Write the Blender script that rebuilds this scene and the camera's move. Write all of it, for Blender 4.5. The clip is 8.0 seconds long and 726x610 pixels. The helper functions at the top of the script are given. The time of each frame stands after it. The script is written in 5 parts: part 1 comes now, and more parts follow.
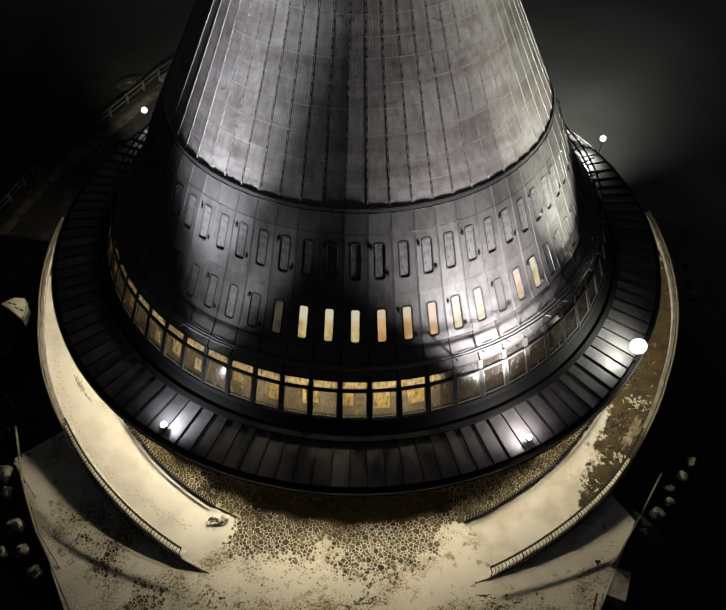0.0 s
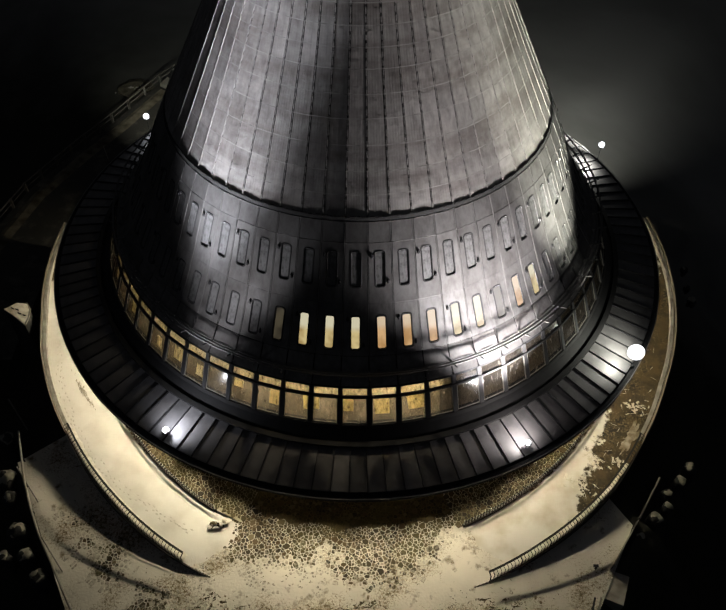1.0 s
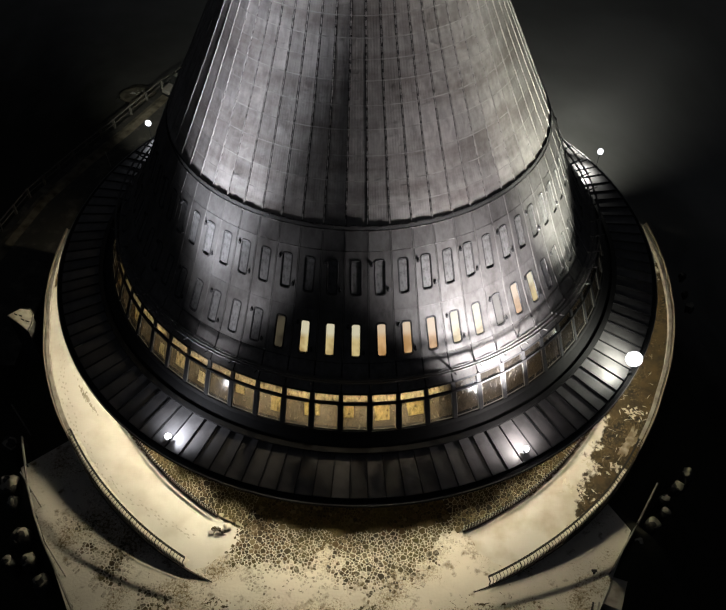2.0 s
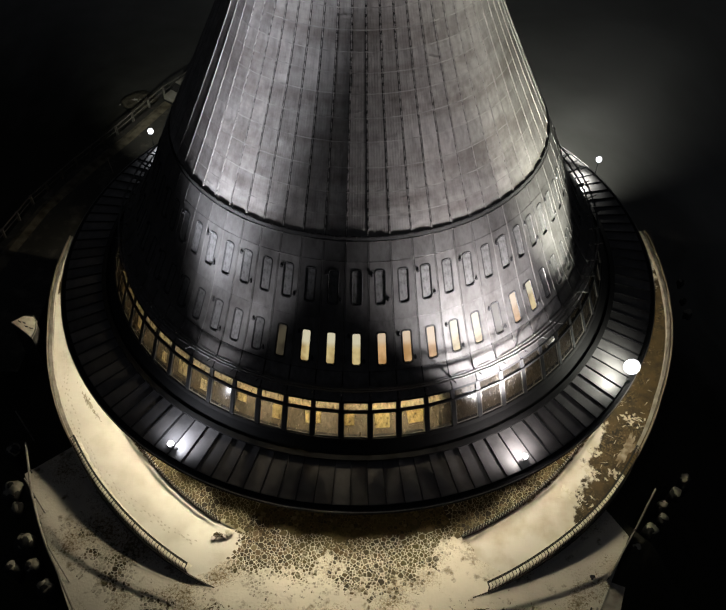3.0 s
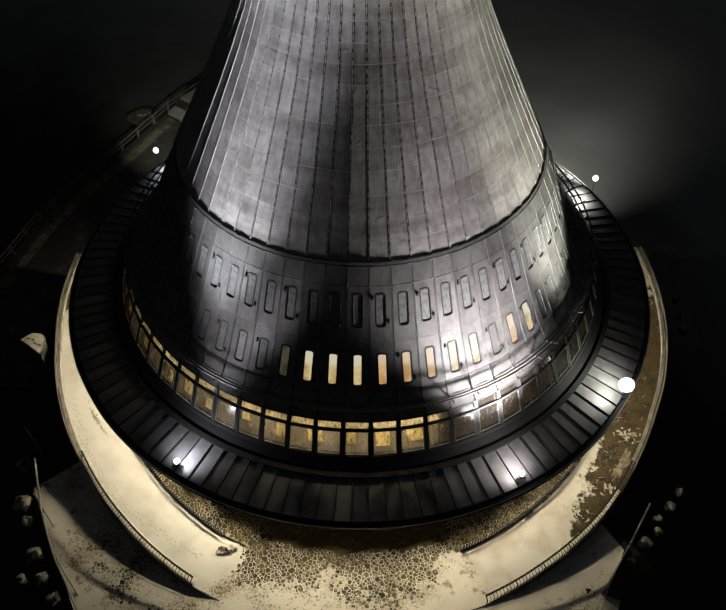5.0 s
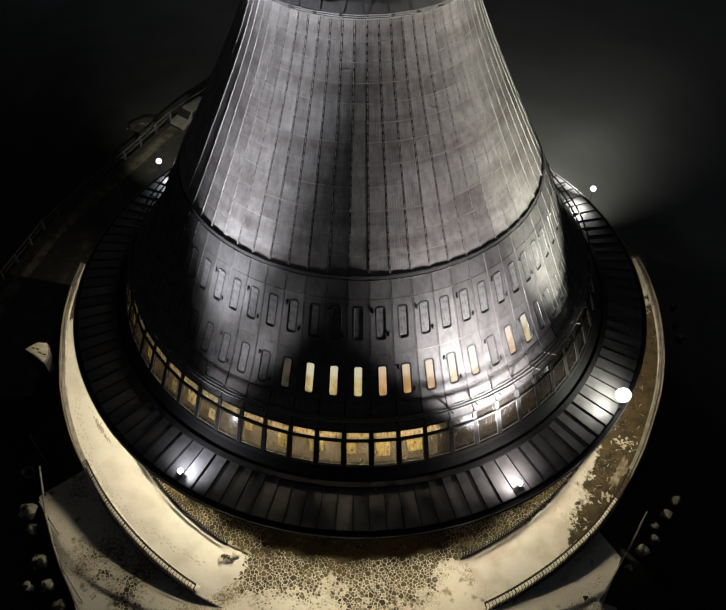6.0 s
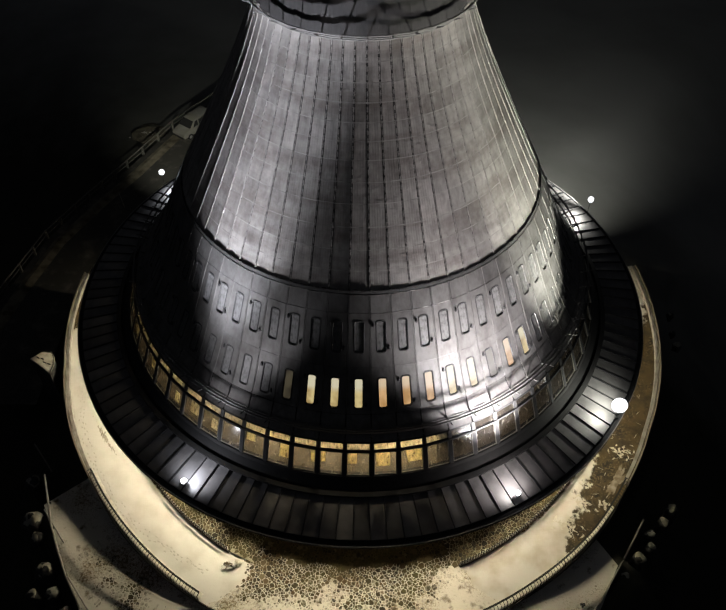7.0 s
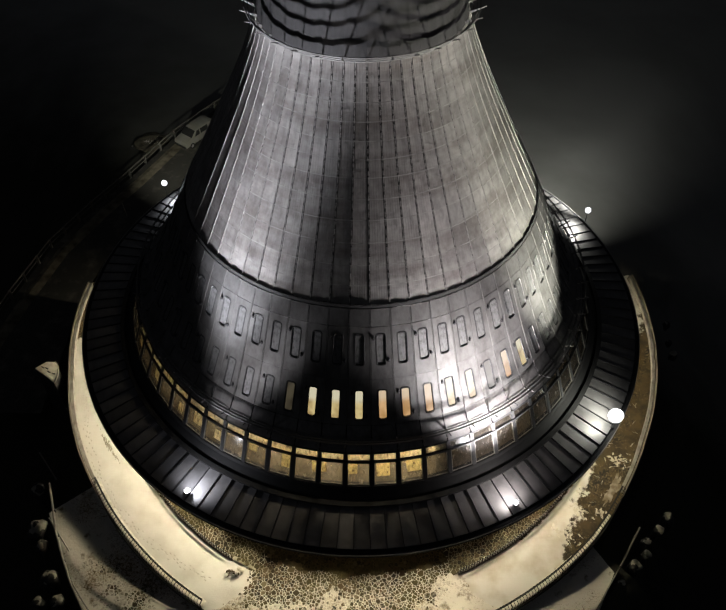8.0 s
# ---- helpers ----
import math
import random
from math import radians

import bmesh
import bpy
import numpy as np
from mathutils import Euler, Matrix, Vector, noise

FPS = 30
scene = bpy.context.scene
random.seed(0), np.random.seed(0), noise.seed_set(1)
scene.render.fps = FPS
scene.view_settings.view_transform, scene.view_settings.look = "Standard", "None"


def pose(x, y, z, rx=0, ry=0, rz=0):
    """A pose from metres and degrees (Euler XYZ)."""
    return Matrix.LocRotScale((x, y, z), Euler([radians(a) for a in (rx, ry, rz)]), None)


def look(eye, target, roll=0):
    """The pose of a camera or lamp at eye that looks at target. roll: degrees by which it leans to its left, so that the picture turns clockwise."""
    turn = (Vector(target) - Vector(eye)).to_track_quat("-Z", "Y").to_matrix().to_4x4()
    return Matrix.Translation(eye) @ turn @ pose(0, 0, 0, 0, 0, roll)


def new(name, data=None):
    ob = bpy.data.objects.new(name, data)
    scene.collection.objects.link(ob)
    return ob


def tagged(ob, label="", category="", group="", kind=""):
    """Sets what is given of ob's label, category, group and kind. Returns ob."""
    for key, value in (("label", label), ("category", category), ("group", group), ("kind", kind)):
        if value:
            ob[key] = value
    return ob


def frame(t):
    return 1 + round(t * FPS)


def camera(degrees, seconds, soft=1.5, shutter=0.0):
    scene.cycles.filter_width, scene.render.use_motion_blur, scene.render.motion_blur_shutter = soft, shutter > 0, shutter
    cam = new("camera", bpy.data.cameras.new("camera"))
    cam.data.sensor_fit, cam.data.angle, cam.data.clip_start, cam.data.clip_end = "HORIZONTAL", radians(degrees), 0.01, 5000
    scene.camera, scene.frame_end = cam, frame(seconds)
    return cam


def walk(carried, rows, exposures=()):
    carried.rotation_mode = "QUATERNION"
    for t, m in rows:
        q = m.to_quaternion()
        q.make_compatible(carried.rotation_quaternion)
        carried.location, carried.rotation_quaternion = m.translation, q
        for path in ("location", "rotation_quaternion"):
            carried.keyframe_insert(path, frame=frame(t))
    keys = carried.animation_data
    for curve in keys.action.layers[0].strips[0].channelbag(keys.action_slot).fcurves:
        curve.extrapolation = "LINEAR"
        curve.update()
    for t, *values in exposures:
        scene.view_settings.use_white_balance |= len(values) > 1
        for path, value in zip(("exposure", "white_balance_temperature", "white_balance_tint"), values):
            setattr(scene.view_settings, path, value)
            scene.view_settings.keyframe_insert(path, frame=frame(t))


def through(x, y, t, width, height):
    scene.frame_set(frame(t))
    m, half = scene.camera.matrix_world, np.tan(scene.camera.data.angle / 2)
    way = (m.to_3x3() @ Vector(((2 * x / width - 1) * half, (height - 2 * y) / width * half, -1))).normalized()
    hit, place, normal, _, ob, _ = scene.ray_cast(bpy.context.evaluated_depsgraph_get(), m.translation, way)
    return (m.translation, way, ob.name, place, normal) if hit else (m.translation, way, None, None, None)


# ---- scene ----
# ---- camera: rises straight up in front of the tower (seconds, x, y, z, yaw, pitch, roll) ----
cam = camera(50.0, 8.0)
ROWS = [
    (0.0, 0.464, -40.003, 43.594, 0.021, -47.979, -0.821),
    (1.0, 0.474, -40.027, 44.090, 0.065, -47.917, -0.809),
    (2.0, 0.488, -40.038, 44.653, 0.138, -47.851, -0.763),
    (3.0, 0.503, -40.037, 45.310, 0.229, -47.787, -0.693),
    (4.0, 0.518, -40.027, 46.074, 0.325, -47.724, -0.610),
    (5.0, 0.528, -40.013, 46.946, 0.416, -47.668, -0.524),
    (6.0, 0.532, -39.998, 47.917, 0.489, -47.619, -0.446),
    (7.0, 0.527, -39.984, 48.963, 0.533, -47.582, -0.388),
    (8.0, 0.509, -39.974, 50.050, 0.538, -47.557, -0.359),
]


def eye_pose(x, y, z, yaw, pitch, roll):
    cy, sy, cp, sp = math.cos(radians(yaw)), math.sin(radians(yaw)), math.cos(radians(pitch)), math.sin(radians(pitch))
    return look((x, y, z), (x - sy * cp, y + cy * cp, z + sp), -roll)


walk(cam, [(t, eye_pose(*v)) for t, *v in ROWS])

# ---- plan: polar, round the tower's axis; azimuth 0 faces the camera, degrees, positive to the east ----
N = 64                      # facets of the tower
STEP = 360 / N
OFF = 0.3                   # azimuth of the middle of one facet
HALF = radians(STEP / 2)


def P(r, th, z):
    return Vector((r * math.sin(radians(th)), -r * math.cos(radians(th)), z))


def turned(th):
    return Matrix.Rotation(radians(th), 4, "Z")


# ---- world: a black, foggy night ----
world = bpy.data.worlds.new("night")
world.use_nodes = True
scene.world = world
world.node_tree.nodes["Background"].inputs["Color"].default_value = (0.75, 0.8, 0.9, 1)
world.node_tree.nodes["Background"].inputs["Strength"].default_value = 0.014


def lamp(kind, name, where, power, colour, radius=0.1, aim=None, cone=60, blend=0.6):
    data = bpy.data.lights.new(name, kind)
    data.energy, data.color, data.shadow_soft_size = power, colour, radius
    if kind == "SPOT":
        data.spot_size, data.spot_blend = radians(cone), blend
    ob = new(name, data)
    ob.matrix_world = look(where, aim) if aim else Matrix.Translation(where)
    return ob


# floodlights on the edge of the skirt roof: azimuth, radius, height, aim (azimuth, radius, height), power, colour, cone
FLOODS = [
    (-31.3, 19.64, 7.95, (-44, 12.0, 26.2), 128000, (0.91, 0.925, 1.0), 47),
    (28.7, 19.66, 7.95, (46, 12.0, 18.0), 14000, (1.0, 0.91, 0.87), 66),
    (55.6, 20.0, 8.5, (80, 9.4, 26.0), 62000, (1.0, 0.99, 0.84), 52),
    (114.6, 20.0, 8.92, (122, 10.0, 20.0), 700, (1.0, 1.0, 0.9), 80),
    (-123.8, 20.0, 8.92, (-130, 10.0, 20.0), 1500, (0.9, 0.95, 1.0), 80),
]
# stray light of each lens: power, radius, height
GLOWS = [(400, 19.5, 8.45), (520, 19.5, 8.6), (750, 19.5, 8.95), (650, 19.3, 8.6), (450, 19.4, 8.6)]
# lens radii; the third is far oversized so its shape stands in for glare
LENSES = [0.2, 0.2, 0.5, 0.24, 0.24]
for (th, r, z, (ath, ar, az), watts, colour, cone), spill in zip(FLOODS, GLOWS):
    place, aim = P(r, th, z), P(ar, ath, az)
    way = (aim - place).normalized()
    lamp("SPOT", "flood_beam", place + way * 0.32, watts, colour, 0.35, aim, cone, 1.0)
    lamp("SPOT", "flood_glow", P(spill[1], th, spill[2]), spill[0], colour, 0.12, P(18.0, th, 7.3), 165, 1.0)
# wide spill of the two front floodlights over the hotel storeys and the window band
lamp("SPOT", "flood_spill", P(19.6, -31.0, 8.9), 4800, (0.98, 0.96, 1.0), 0.6, P(12.2, -31, 16.8), 52, 1.0)
lamp("SPOT", "flood_spill", P(19.7, 28.2, 9.1), 21000, (1.0, 0.95, 0.95), 0.4, P(14.0, 33.0, 14.2), 88, 1.0)
# added rear spots: north-east lights ground standing in for glowing mist, west the road
lamp("SPOT", "flood_back", P(20.6, 114.6, 9.3), 12500, (1.0, 1.0, 0.9), 0.15, P(42.0, 160, -2.0), 100, 1.0)
lamp("SPOT", "flood_back", P(20.6, -123.8, 9.2), 4600, (1.0, 1.0, 0.86), 0.15, P(33.0, -146, 0.0), 54, 1.0)
# wall lamps under the skirt roof, throwing warm light outwards
WALL_LAMPS = [(-103.5 + 9.0 * i, 3.9 + 0.055 * max(0.0, min(abs(-103.5 + 9.0 * i), 58) - 36)) for i in range(24)]
for th, z in WALL_LAMPS:
    lamp("SPOT", "wall_lamp_beam", P(17.0, th, z), (1280 if th < 20 else 1030) * (0.45 if abs(th) > 98 else 1.0), (1.0, 0.88, 0.62), 0.07, P(22.2, th, z - 4.15), 74, 1.0)
# pendant lamps of the restaurant behind the upper window band
DINING = [-82, -70, -58, -46, -34, -21, -8, 5, 13]
for th in DINING:
    lamp("POINT", "dining_lamp_light", P(14.5, th, 10.0), 110 if th > -25 else 45 if th > -50 else 5, (1.0, 0.86, 0.62), 0.12)


# ---- materials ----
def material(name, colour, rough=0.6, metal=0.0, spots=None, scale=3.0, amount=0.5, grain=40.0, bump=0.1, stretch=(1, 1, 1), vary=0.0, rough_var=0.1):
    m = bpy.data.materials.new(name)
    m.use_nodes = True
    nt = m.node_tree
    b = nt.nodes["Principled BSDF"]
    b.inputs["Metallic"].default_value = metal
    tc = nt.nodes.new("ShaderNodeTexCoord")
    mp = nt.nodes.new("ShaderNodeMapping")
    mp.inputs["Scale"].default_value = stretch
    nt.links.new(tc.outputs["Object"], mp.inputs["Vector"])
    n1 = nt.nodes.new("ShaderNodeTexNoise")
    n1.inputs["Scale"].default_value, n1.inputs["Detail"].default_value = scale, 5
    n2 = nt.nodes.new("ShaderNodeTexNoise")
    n2.inputs["Scale"].default_value, n2.inputs["Detail"].default_value = grain, 3
    for n in (n1, n2):
        nt.links.new(mp.outputs["Vector"], n.inputs["Vector"])
    mix = nt.nodes.new("ShaderNodeMix")
    mix.data_type = "RGBA"
    mix.inputs["A"].default_value = (*colour, 1)
    mix.inputs["B"].default_value = (*(spots or [c * 0.55 for c in colour]), 1)
    ramp = nt.nodes.new("ShaderNodeMapRange")
    ramp.inputs["From Min"].default_value, ramp.inputs["From Max"].default_value = 0.42, 0.68
    ramp.inputs["To Max"].default_value = amount
    nt.links.new(n1.outputs["Fac"], ramp.inputs["Value"])
    nt.links.new(ramp.outputs["Result"], mix.inputs["Factor"])
    hsv = nt.nodes.new("ShaderNodeHueSaturation")
    nt.links.new(mix.outputs["Result"], hsv.inputs["Color"])
    info = nt.nodes.new("ShaderNodeObjectInfo")
    val = nt.nodes.new("ShaderNodeMapRange")
    val.inputs["To Min"].default_value, val.inputs["To Max"].default_value = 1 - vary, 1 + vary
    nt.links.new(info.outputs["Random"], val.inputs["Value"])
    nt.links.new(val.outputs["Result"], hsv.inputs["Value"])
    nt.links.new(hsv.outputs["Color"], b.inputs["Base Color"])
    rr = nt.nodes.new("ShaderNodeMapRange")
    rr.inputs["To Min"].default_value, rr.inputs["To Max"].default_value = max(0.03, rough - rough_var), min(1, rough + rough_var)
    nt.links.new(n2.outputs["Fac"], rr.inputs["Value"])
    nt.links.new(rr.outputs["Result"], b.inputs["Roughness"])
    bp = nt.nodes.new("ShaderNodeBump")
    bp.inputs["Strength"].default_value, bp.inputs["Distance"].default_value = bump, 0.03
    nt.links.new(n2.outputs["Fac"], bp.inputs["Height"])
    nt.links.new(bp.outputs["Normal"], b.inputs["Normal"])
    return m


def glow(name, colour, strength, second=None, scale=1.5, upper=None):
    m = bpy.data.materials.new(name)
    m.use_nodes = True
    nt = m.node_tree
    b = nt.nodes["Principled BSDF"]
    b.inputs["Base Color"].default_value = (0.1, 0.1, 0.1, 1)
    b.inputs["Emission Strength"].default_value = strength
    b.inputs["Emission Color"].default_value = (*colour, 1)
    if second:
        tc, n, mix = nt.nodes.new("ShaderNodeTexCoord"), nt.nodes.new("ShaderNodeTexNoise"), nt.nodes.new("ShaderNodeMix")
        info, add = nt.nodes.new("ShaderNodeObjectInfo"), nt.nodes.new("ShaderNodeVectorMath")
        mix.data_type = "RGBA"
        n.inputs["Scale"].default_value, n.inputs["Detail"].default_value = scale, 2
        nt.links.new(tc.outputs["Object"], add.inputs[0])
        sc = nt.nodes.new("ShaderNodeMath")
        sc.operation = "MULTIPLY"
        sc.inputs[1].default_value = 50
        nt.links.new(info.outputs["Random"], sc.inputs[0])
        nt.links.new(sc.outputs["Value"], add.inputs[1])
        nt.links.new(add.outputs["Vector"], n.inputs["Vector"])
        mr = nt.nodes.new("ShaderNodeMapRange")
        mr.inputs["From Min"].default_value, mr.inputs["From Max"].default_value = 0.4, 0.6
        nt.links.new(n.outputs["Fac"], mr.inputs["Value"])
        mix.inputs["A"].default_value, mix.inputs["B"].default_value = (*colour, 1), (*second, 1)
        nt.links.new(mr.outputs["Result"], mix.inputs["Factor"])
        nt.links.new(mix.outputs["Result"], b.inputs["Emission Color"])
        if upper:
            sep, lim, top = nt.nodes.new("ShaderNodeSeparateXYZ"), nt.nodes.new("ShaderNodeMapRange"), nt.nodes.new("ShaderNodeMix")
            wave = nt.nodes.new("ShaderNodeMath")
            wave.operation = "MULTIPLY_ADD"
            wave.inputs[1].default_value = 0.35
            nt.links.new(tc.outputs["Object"], sep.inputs["Vector"])
            nt.links.new(info.outputs["Random"], wave.inputs[0])
            nt.links.new(sep.outputs["Z"], wave.inputs[2])
            nt.links.new(wave.outputs[0], lim.inputs["Value"])
            lim.inputs["From Min"].default_value, lim.inputs["From Max"].default_value = 13.15, 13.45
            top.data_type = "RGBA"
            nt.links.new(lim.outputs["Result"], top.inputs["Factor"])
            nt.links.new(mix.outputs["Result"], top.inputs["A"])
            top.inputs["B"].default_value = (*upper, 1)
            nt.links.new(top.outputs["Result"], b.inputs["Emission Color"])
    return m


def pane_material(name, dirt=0.25, rough=0.06, gloss=0.12):
    """Thin window glass: see-through, with a glossy skin and a film of dirt."""
    m = bpy.data.materials.new(name)
    m.use_nodes = True
    nt = m.node_tree
    nt.nodes.remove(nt.nodes["Principled BSDF"])
    out = nt.nodes["Material Output"]
    tr, gl, df = nt.nodes.new("ShaderNodeBsdfTransparent"), nt.nodes.new("ShaderNodeBsdfGlossy"), nt.nodes.new("ShaderNodeBsdfDiffuse")
    tr.inputs["Color"].default_value = (0.8, 0.8, 0.76, 1)
    gl.inputs["Roughness"].default_value = rough
    df.inputs["Color"].default_value = (0.22, 0.2, 0.18, 1)
    m1, m2 = nt.nodes.new("ShaderNodeMixShader"), nt.nodes.new("ShaderNodeMixShader")
    m1.inputs["Fac"].default_value = gloss
    nt.links.new(tr.outputs[0], m1.inputs[1])
    nt.links.new(gl.outputs[0], m1.inputs[2])
    tc, mp, n, mr = (nt.nodes.new(k) for k in ("ShaderNodeTexCoord", "ShaderNodeMapping", "ShaderNodeTexNoise", "ShaderNodeMapRange"))
    mp.inputs["Scale"].default_value = (5, 5, 0.7)
    n.inputs["Scale"].default_value, n.inputs["Detail"].default_value = 1.3, 5
    info, add = nt.nodes.new("ShaderNodeObjectInfo"), nt.nodes.new("ShaderNodeVectorMath")
    sc = nt.nodes.new("ShaderNodeMath")
    sc.operation = "MULTIPLY"
    sc.inputs[1].default_value = 37
    nt.links.new(info.outputs["Random"], sc.inputs[0])
    nt.links.new(tc.outputs["Object"], mp.inputs["Vector"])
    nt.links.new(mp.outputs["Vector"], add.inputs[0])
    nt.links.new(sc.outputs["Value"], add.inputs[1])
    nt.links.new(add.outputs["Vector"], n.inputs["Vector"])
    nt.links.new(n.outputs["Fac"], mr.inputs["Value"])
    mr.inputs["From Min"].default_value, mr.inputs["From Max"].default_value, mr.inputs["To Max"].default_value = 0.35, 0.7, dirt * 2
    nt.links.new(mr.outputs["Result"], m2.inputs["Fac"])
    nt.links.new(m1.outputs[0], m2.inputs[1])
    tl, film = nt.nodes.new("ShaderNodeBsdfTranslucent"), nt.nodes.new("ShaderNodeMixShader")
    tl.inputs["Color"].default_value = (0.62, 0.54, 0.4, 1)
    film.inputs["Fac"].default_value = 0.6
    nt.links.new(df.outputs[0], film.inputs[1])
    nt.links.new(tl.outputs[0], film.inputs[2])
    nt.links.new(film.outputs[0], m2.inputs[2])
    nt.links.new(m2.outputs[0], out.inputs["Surface"])
    return m


SHEET = material("weathered_grey_sheet", (0.48, 0.462, 0.452), 0.52, 0.2, (0.31, 0.295, 0.288), 0.5, 0.7, 9.0, 0.22, (7, 7, 0.5), 0.17, 0.12)


def dents(m, scale, strength):
    """Shallow dents and buckles under the fine relief of a sheet."""
    nt = m.node_tree
    first = next(n for n in nt.nodes if n.type == "BUMP")
    geo, n, mr, bp = (nt.nodes.new(k) for k in ("ShaderNodeNewGeometry", "ShaderNodeTexNoise", "ShaderNodeMapRange", "ShaderNodeBump"))
    n.inputs["Scale"].default_value, n.inputs["Detail"].default_value = scale, 2
    nt.links.new(geo.outputs["Position"], n.inputs["Vector"])
    mr.inputs["From Min"].default_value, mr.inputs["From Max"].default_value = 0.52, 0.72
    nt.links.new(n.outputs["Fac"], mr.inputs["Value"])
    bp.inputs["Strength"].default_value, bp.inputs["Distance"].default_value = strength, 0.05
    nt.links.new(mr.outputs["Result"], bp.inputs["Height"])
    nt.links.new(bp.outputs["Normal"], first.inputs["Normal"])


def ribs(m, per_metre, strength):
    """Fine upright corrugation across a sheet."""
    nt = m.node_tree
    last = next(n for n in nt.nodes if n.type == "BUMP" and not n.inputs["Normal"].is_linked)
    tc, sep, mul, sn, bp = (nt.nodes.new(k) for k in ("ShaderNodeTexCoord", "ShaderNodeSeparateXYZ", "ShaderNodeMath", "ShaderNodeMath", "ShaderNodeBump"))
    nt.links.new(tc.outputs["Object"], sep.inputs["Vector"])
    mul.operation, sn.operation = "MULTIPLY", "SINE"
    mul.inputs[1].default_value = per_metre * 2 * math.pi
    nt.links.new(sep.outputs["X"], mul.inputs[0])
    nt.links.new(mul.outputs[0], sn.inputs[0])
    bp.inputs["Strength"].default_value, bp.inputs["Distance"].default_value = strength, 0.01
    nt.links.new(sn.outputs[0], bp.inputs["Height"])
    nt.links.new(bp.outputs["Normal"], last.inputs["Normal"])


dents(SHEET, 2.6, 0.2)
ribs(SHEET, 7.5, 0.2)


def weathering(m, stretch, scale, low, high, tint, amount):
    """Stains that run on from piece to piece, laid over the base colour."""
    nt = m.node_tree
    b = nt.nodes["Principled BSDF"]
    was = b.inputs["Base Color"].links[0].from_socket
    geo, mp, n, fac, mix = (nt.nodes.new("ShaderNode" + k) for k in ("NewGeometry", "Mapping", "TexNoise", "MapRange", "Mix"))
    mp.inputs["Scale"].default_value = stretch
    nt.links.new(geo.outputs["Position"], mp.inputs["Vector"])
    nt.links.new(mp.outputs["Vector"], n.inputs["Vector"])
    n.inputs["Scale"].default_value, n.inputs["Detail"].default_value, n.inputs["Roughness"].default_value = scale, 6, 0.65
    fac.inputs["From Min"].default_value, fac.inputs["From Max"].default_value, fac.inputs["To Max"].default_value = low, high, amount
    nt.links.new(n.outputs["Fac"], fac.inputs["Value"])
    mix.data_type, mix.blend_type = "RGBA", "MULTIPLY"
    mix.inputs["B"].default_value = (*tint, 1)
    nt.links.new(fac.outputs["Result"], mix.inputs["Factor"])
    nt.links.new(was, mix.inputs["A"])
    nt.links.new(mix.outputs["Result"], b.inputs["Base Color"])


weathering(SHEET, (0.22, 0.22, 1.0), 1.0, 0.42, 0.66, (0.52, 0.48, 0.45), 0.75)
weathering(SHEET, (1.0, 1.0, 0.35), 1.6, 0.45, 0.7, (0.62, 0.6, 0.6), 0.7)
SEAM = material("dull_standing_seam", (0.45, 0.43, 0.42), 0.6, 0.1, (0.24, 0.23, 0.22), 1.2, 0.7, 20.0, 0.2)
SEAL = material("pale_joint_sealant", (0.48, 0.465, 0.45), 0.6, 0.0, (0.24, 0.23, 0.222), 1.2, 1.0, 20.0, 0.2)
# near-black on purpose: grazing light and rail shadows are put into this colour
SHAFT = material("dark_weathered_sheet", (0.046, 0.044, 0.046), 0.7, 0.0, (0.028, 0.028, 0.028), 1.2, 0.6, 9.0, 0.25, (4, 4, 0.6), 0.1)
HOTEL = material("dull_aluminium_panel", (0.22, 0.215, 0.215), 0.54, 0.5, (0.13, 0.127, 0.125), 0.9, 0.45, 5.0, 0.10, (6, 6, 0.4), 0.12, 0.12)
weathering(HOTEL, (1.0, 1.0, 0.5), 1.3, 0.42, 0.66, (0.55, 0.53, 0.52), 0.8)
ROOF = material("wet_dark_roof_sheet", (0.16, 0.156, 0.16), 0.46, 0.15, (0.085, 0.083, 0.085), 1.5, 0.6, 14.0, 0.15, (1, 1, 1), 0.30, 0.12)
DARK = material("dark_metal", (0.035, 0.035, 0.038), 0.5, 0.5, None, 2.0, 0.5, 20.0, 0.1)
RAILM = material("galvanised_bar", (0.34, 0.335, 0.33), 0.55, 0.2, None, 4.0, 0.4, 30.0, 0.1)
# light colour stands in for lamplight on the kerb pickets
PALEBAR = material("pale_painted_bar", (0.75, 0.73, 0.68), 0.6, 0.0, (0.5, 0.46, 0.38), 4.0, 0.5, 30.0, 0.1)
RINGM = material("dull_galvanised_bar", (0.15, 0.147, 0.144), 0.6, 0.2, None, 4.0, 0.5, 30.0, 0.2)
COVER = material("pale_cover_strip", (0.27, 0.262, 0.26), 0.5, 0.3, (0.2, 0.195, 0.19), 1.5, 0.7, 20.0, 0.2)
RAILD = material("dull_weathered_bar", (0.13, 0.127, 0.125), 0.65, 0.1, None, 4.0, 0.5, 30.0, 0.2)
TAR = material("matt_bitumen_sheet", (0.03, 0.03, 0.032), 0.75, 0.0, (0.018, 0.018, 0.02), 1.2, 0.6, 9.0, 0.3)
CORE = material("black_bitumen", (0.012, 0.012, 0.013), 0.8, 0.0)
WALLP = material("rendered_wall", (0.35, 0.31, 0.25), 0.85, 0.0, (0.22, 0.19, 0.15), 1.0, 0.6, 25.0, 0.3)
CONC = material("snow_dusted_concrete", (0.42, 0.40, 0.36), 0.9, 0.0, (0.2, 0.18, 0.15), 1.4, 0.7, 20.0, 0.4)
WOOD = material("warm_wood", (0.15, 0.12, 0.08), 0.6, 0.0, (0.07, 0.055, 0.035), 1.3, 0.8, 12.0, 0.1, (1, 1, 0.6))


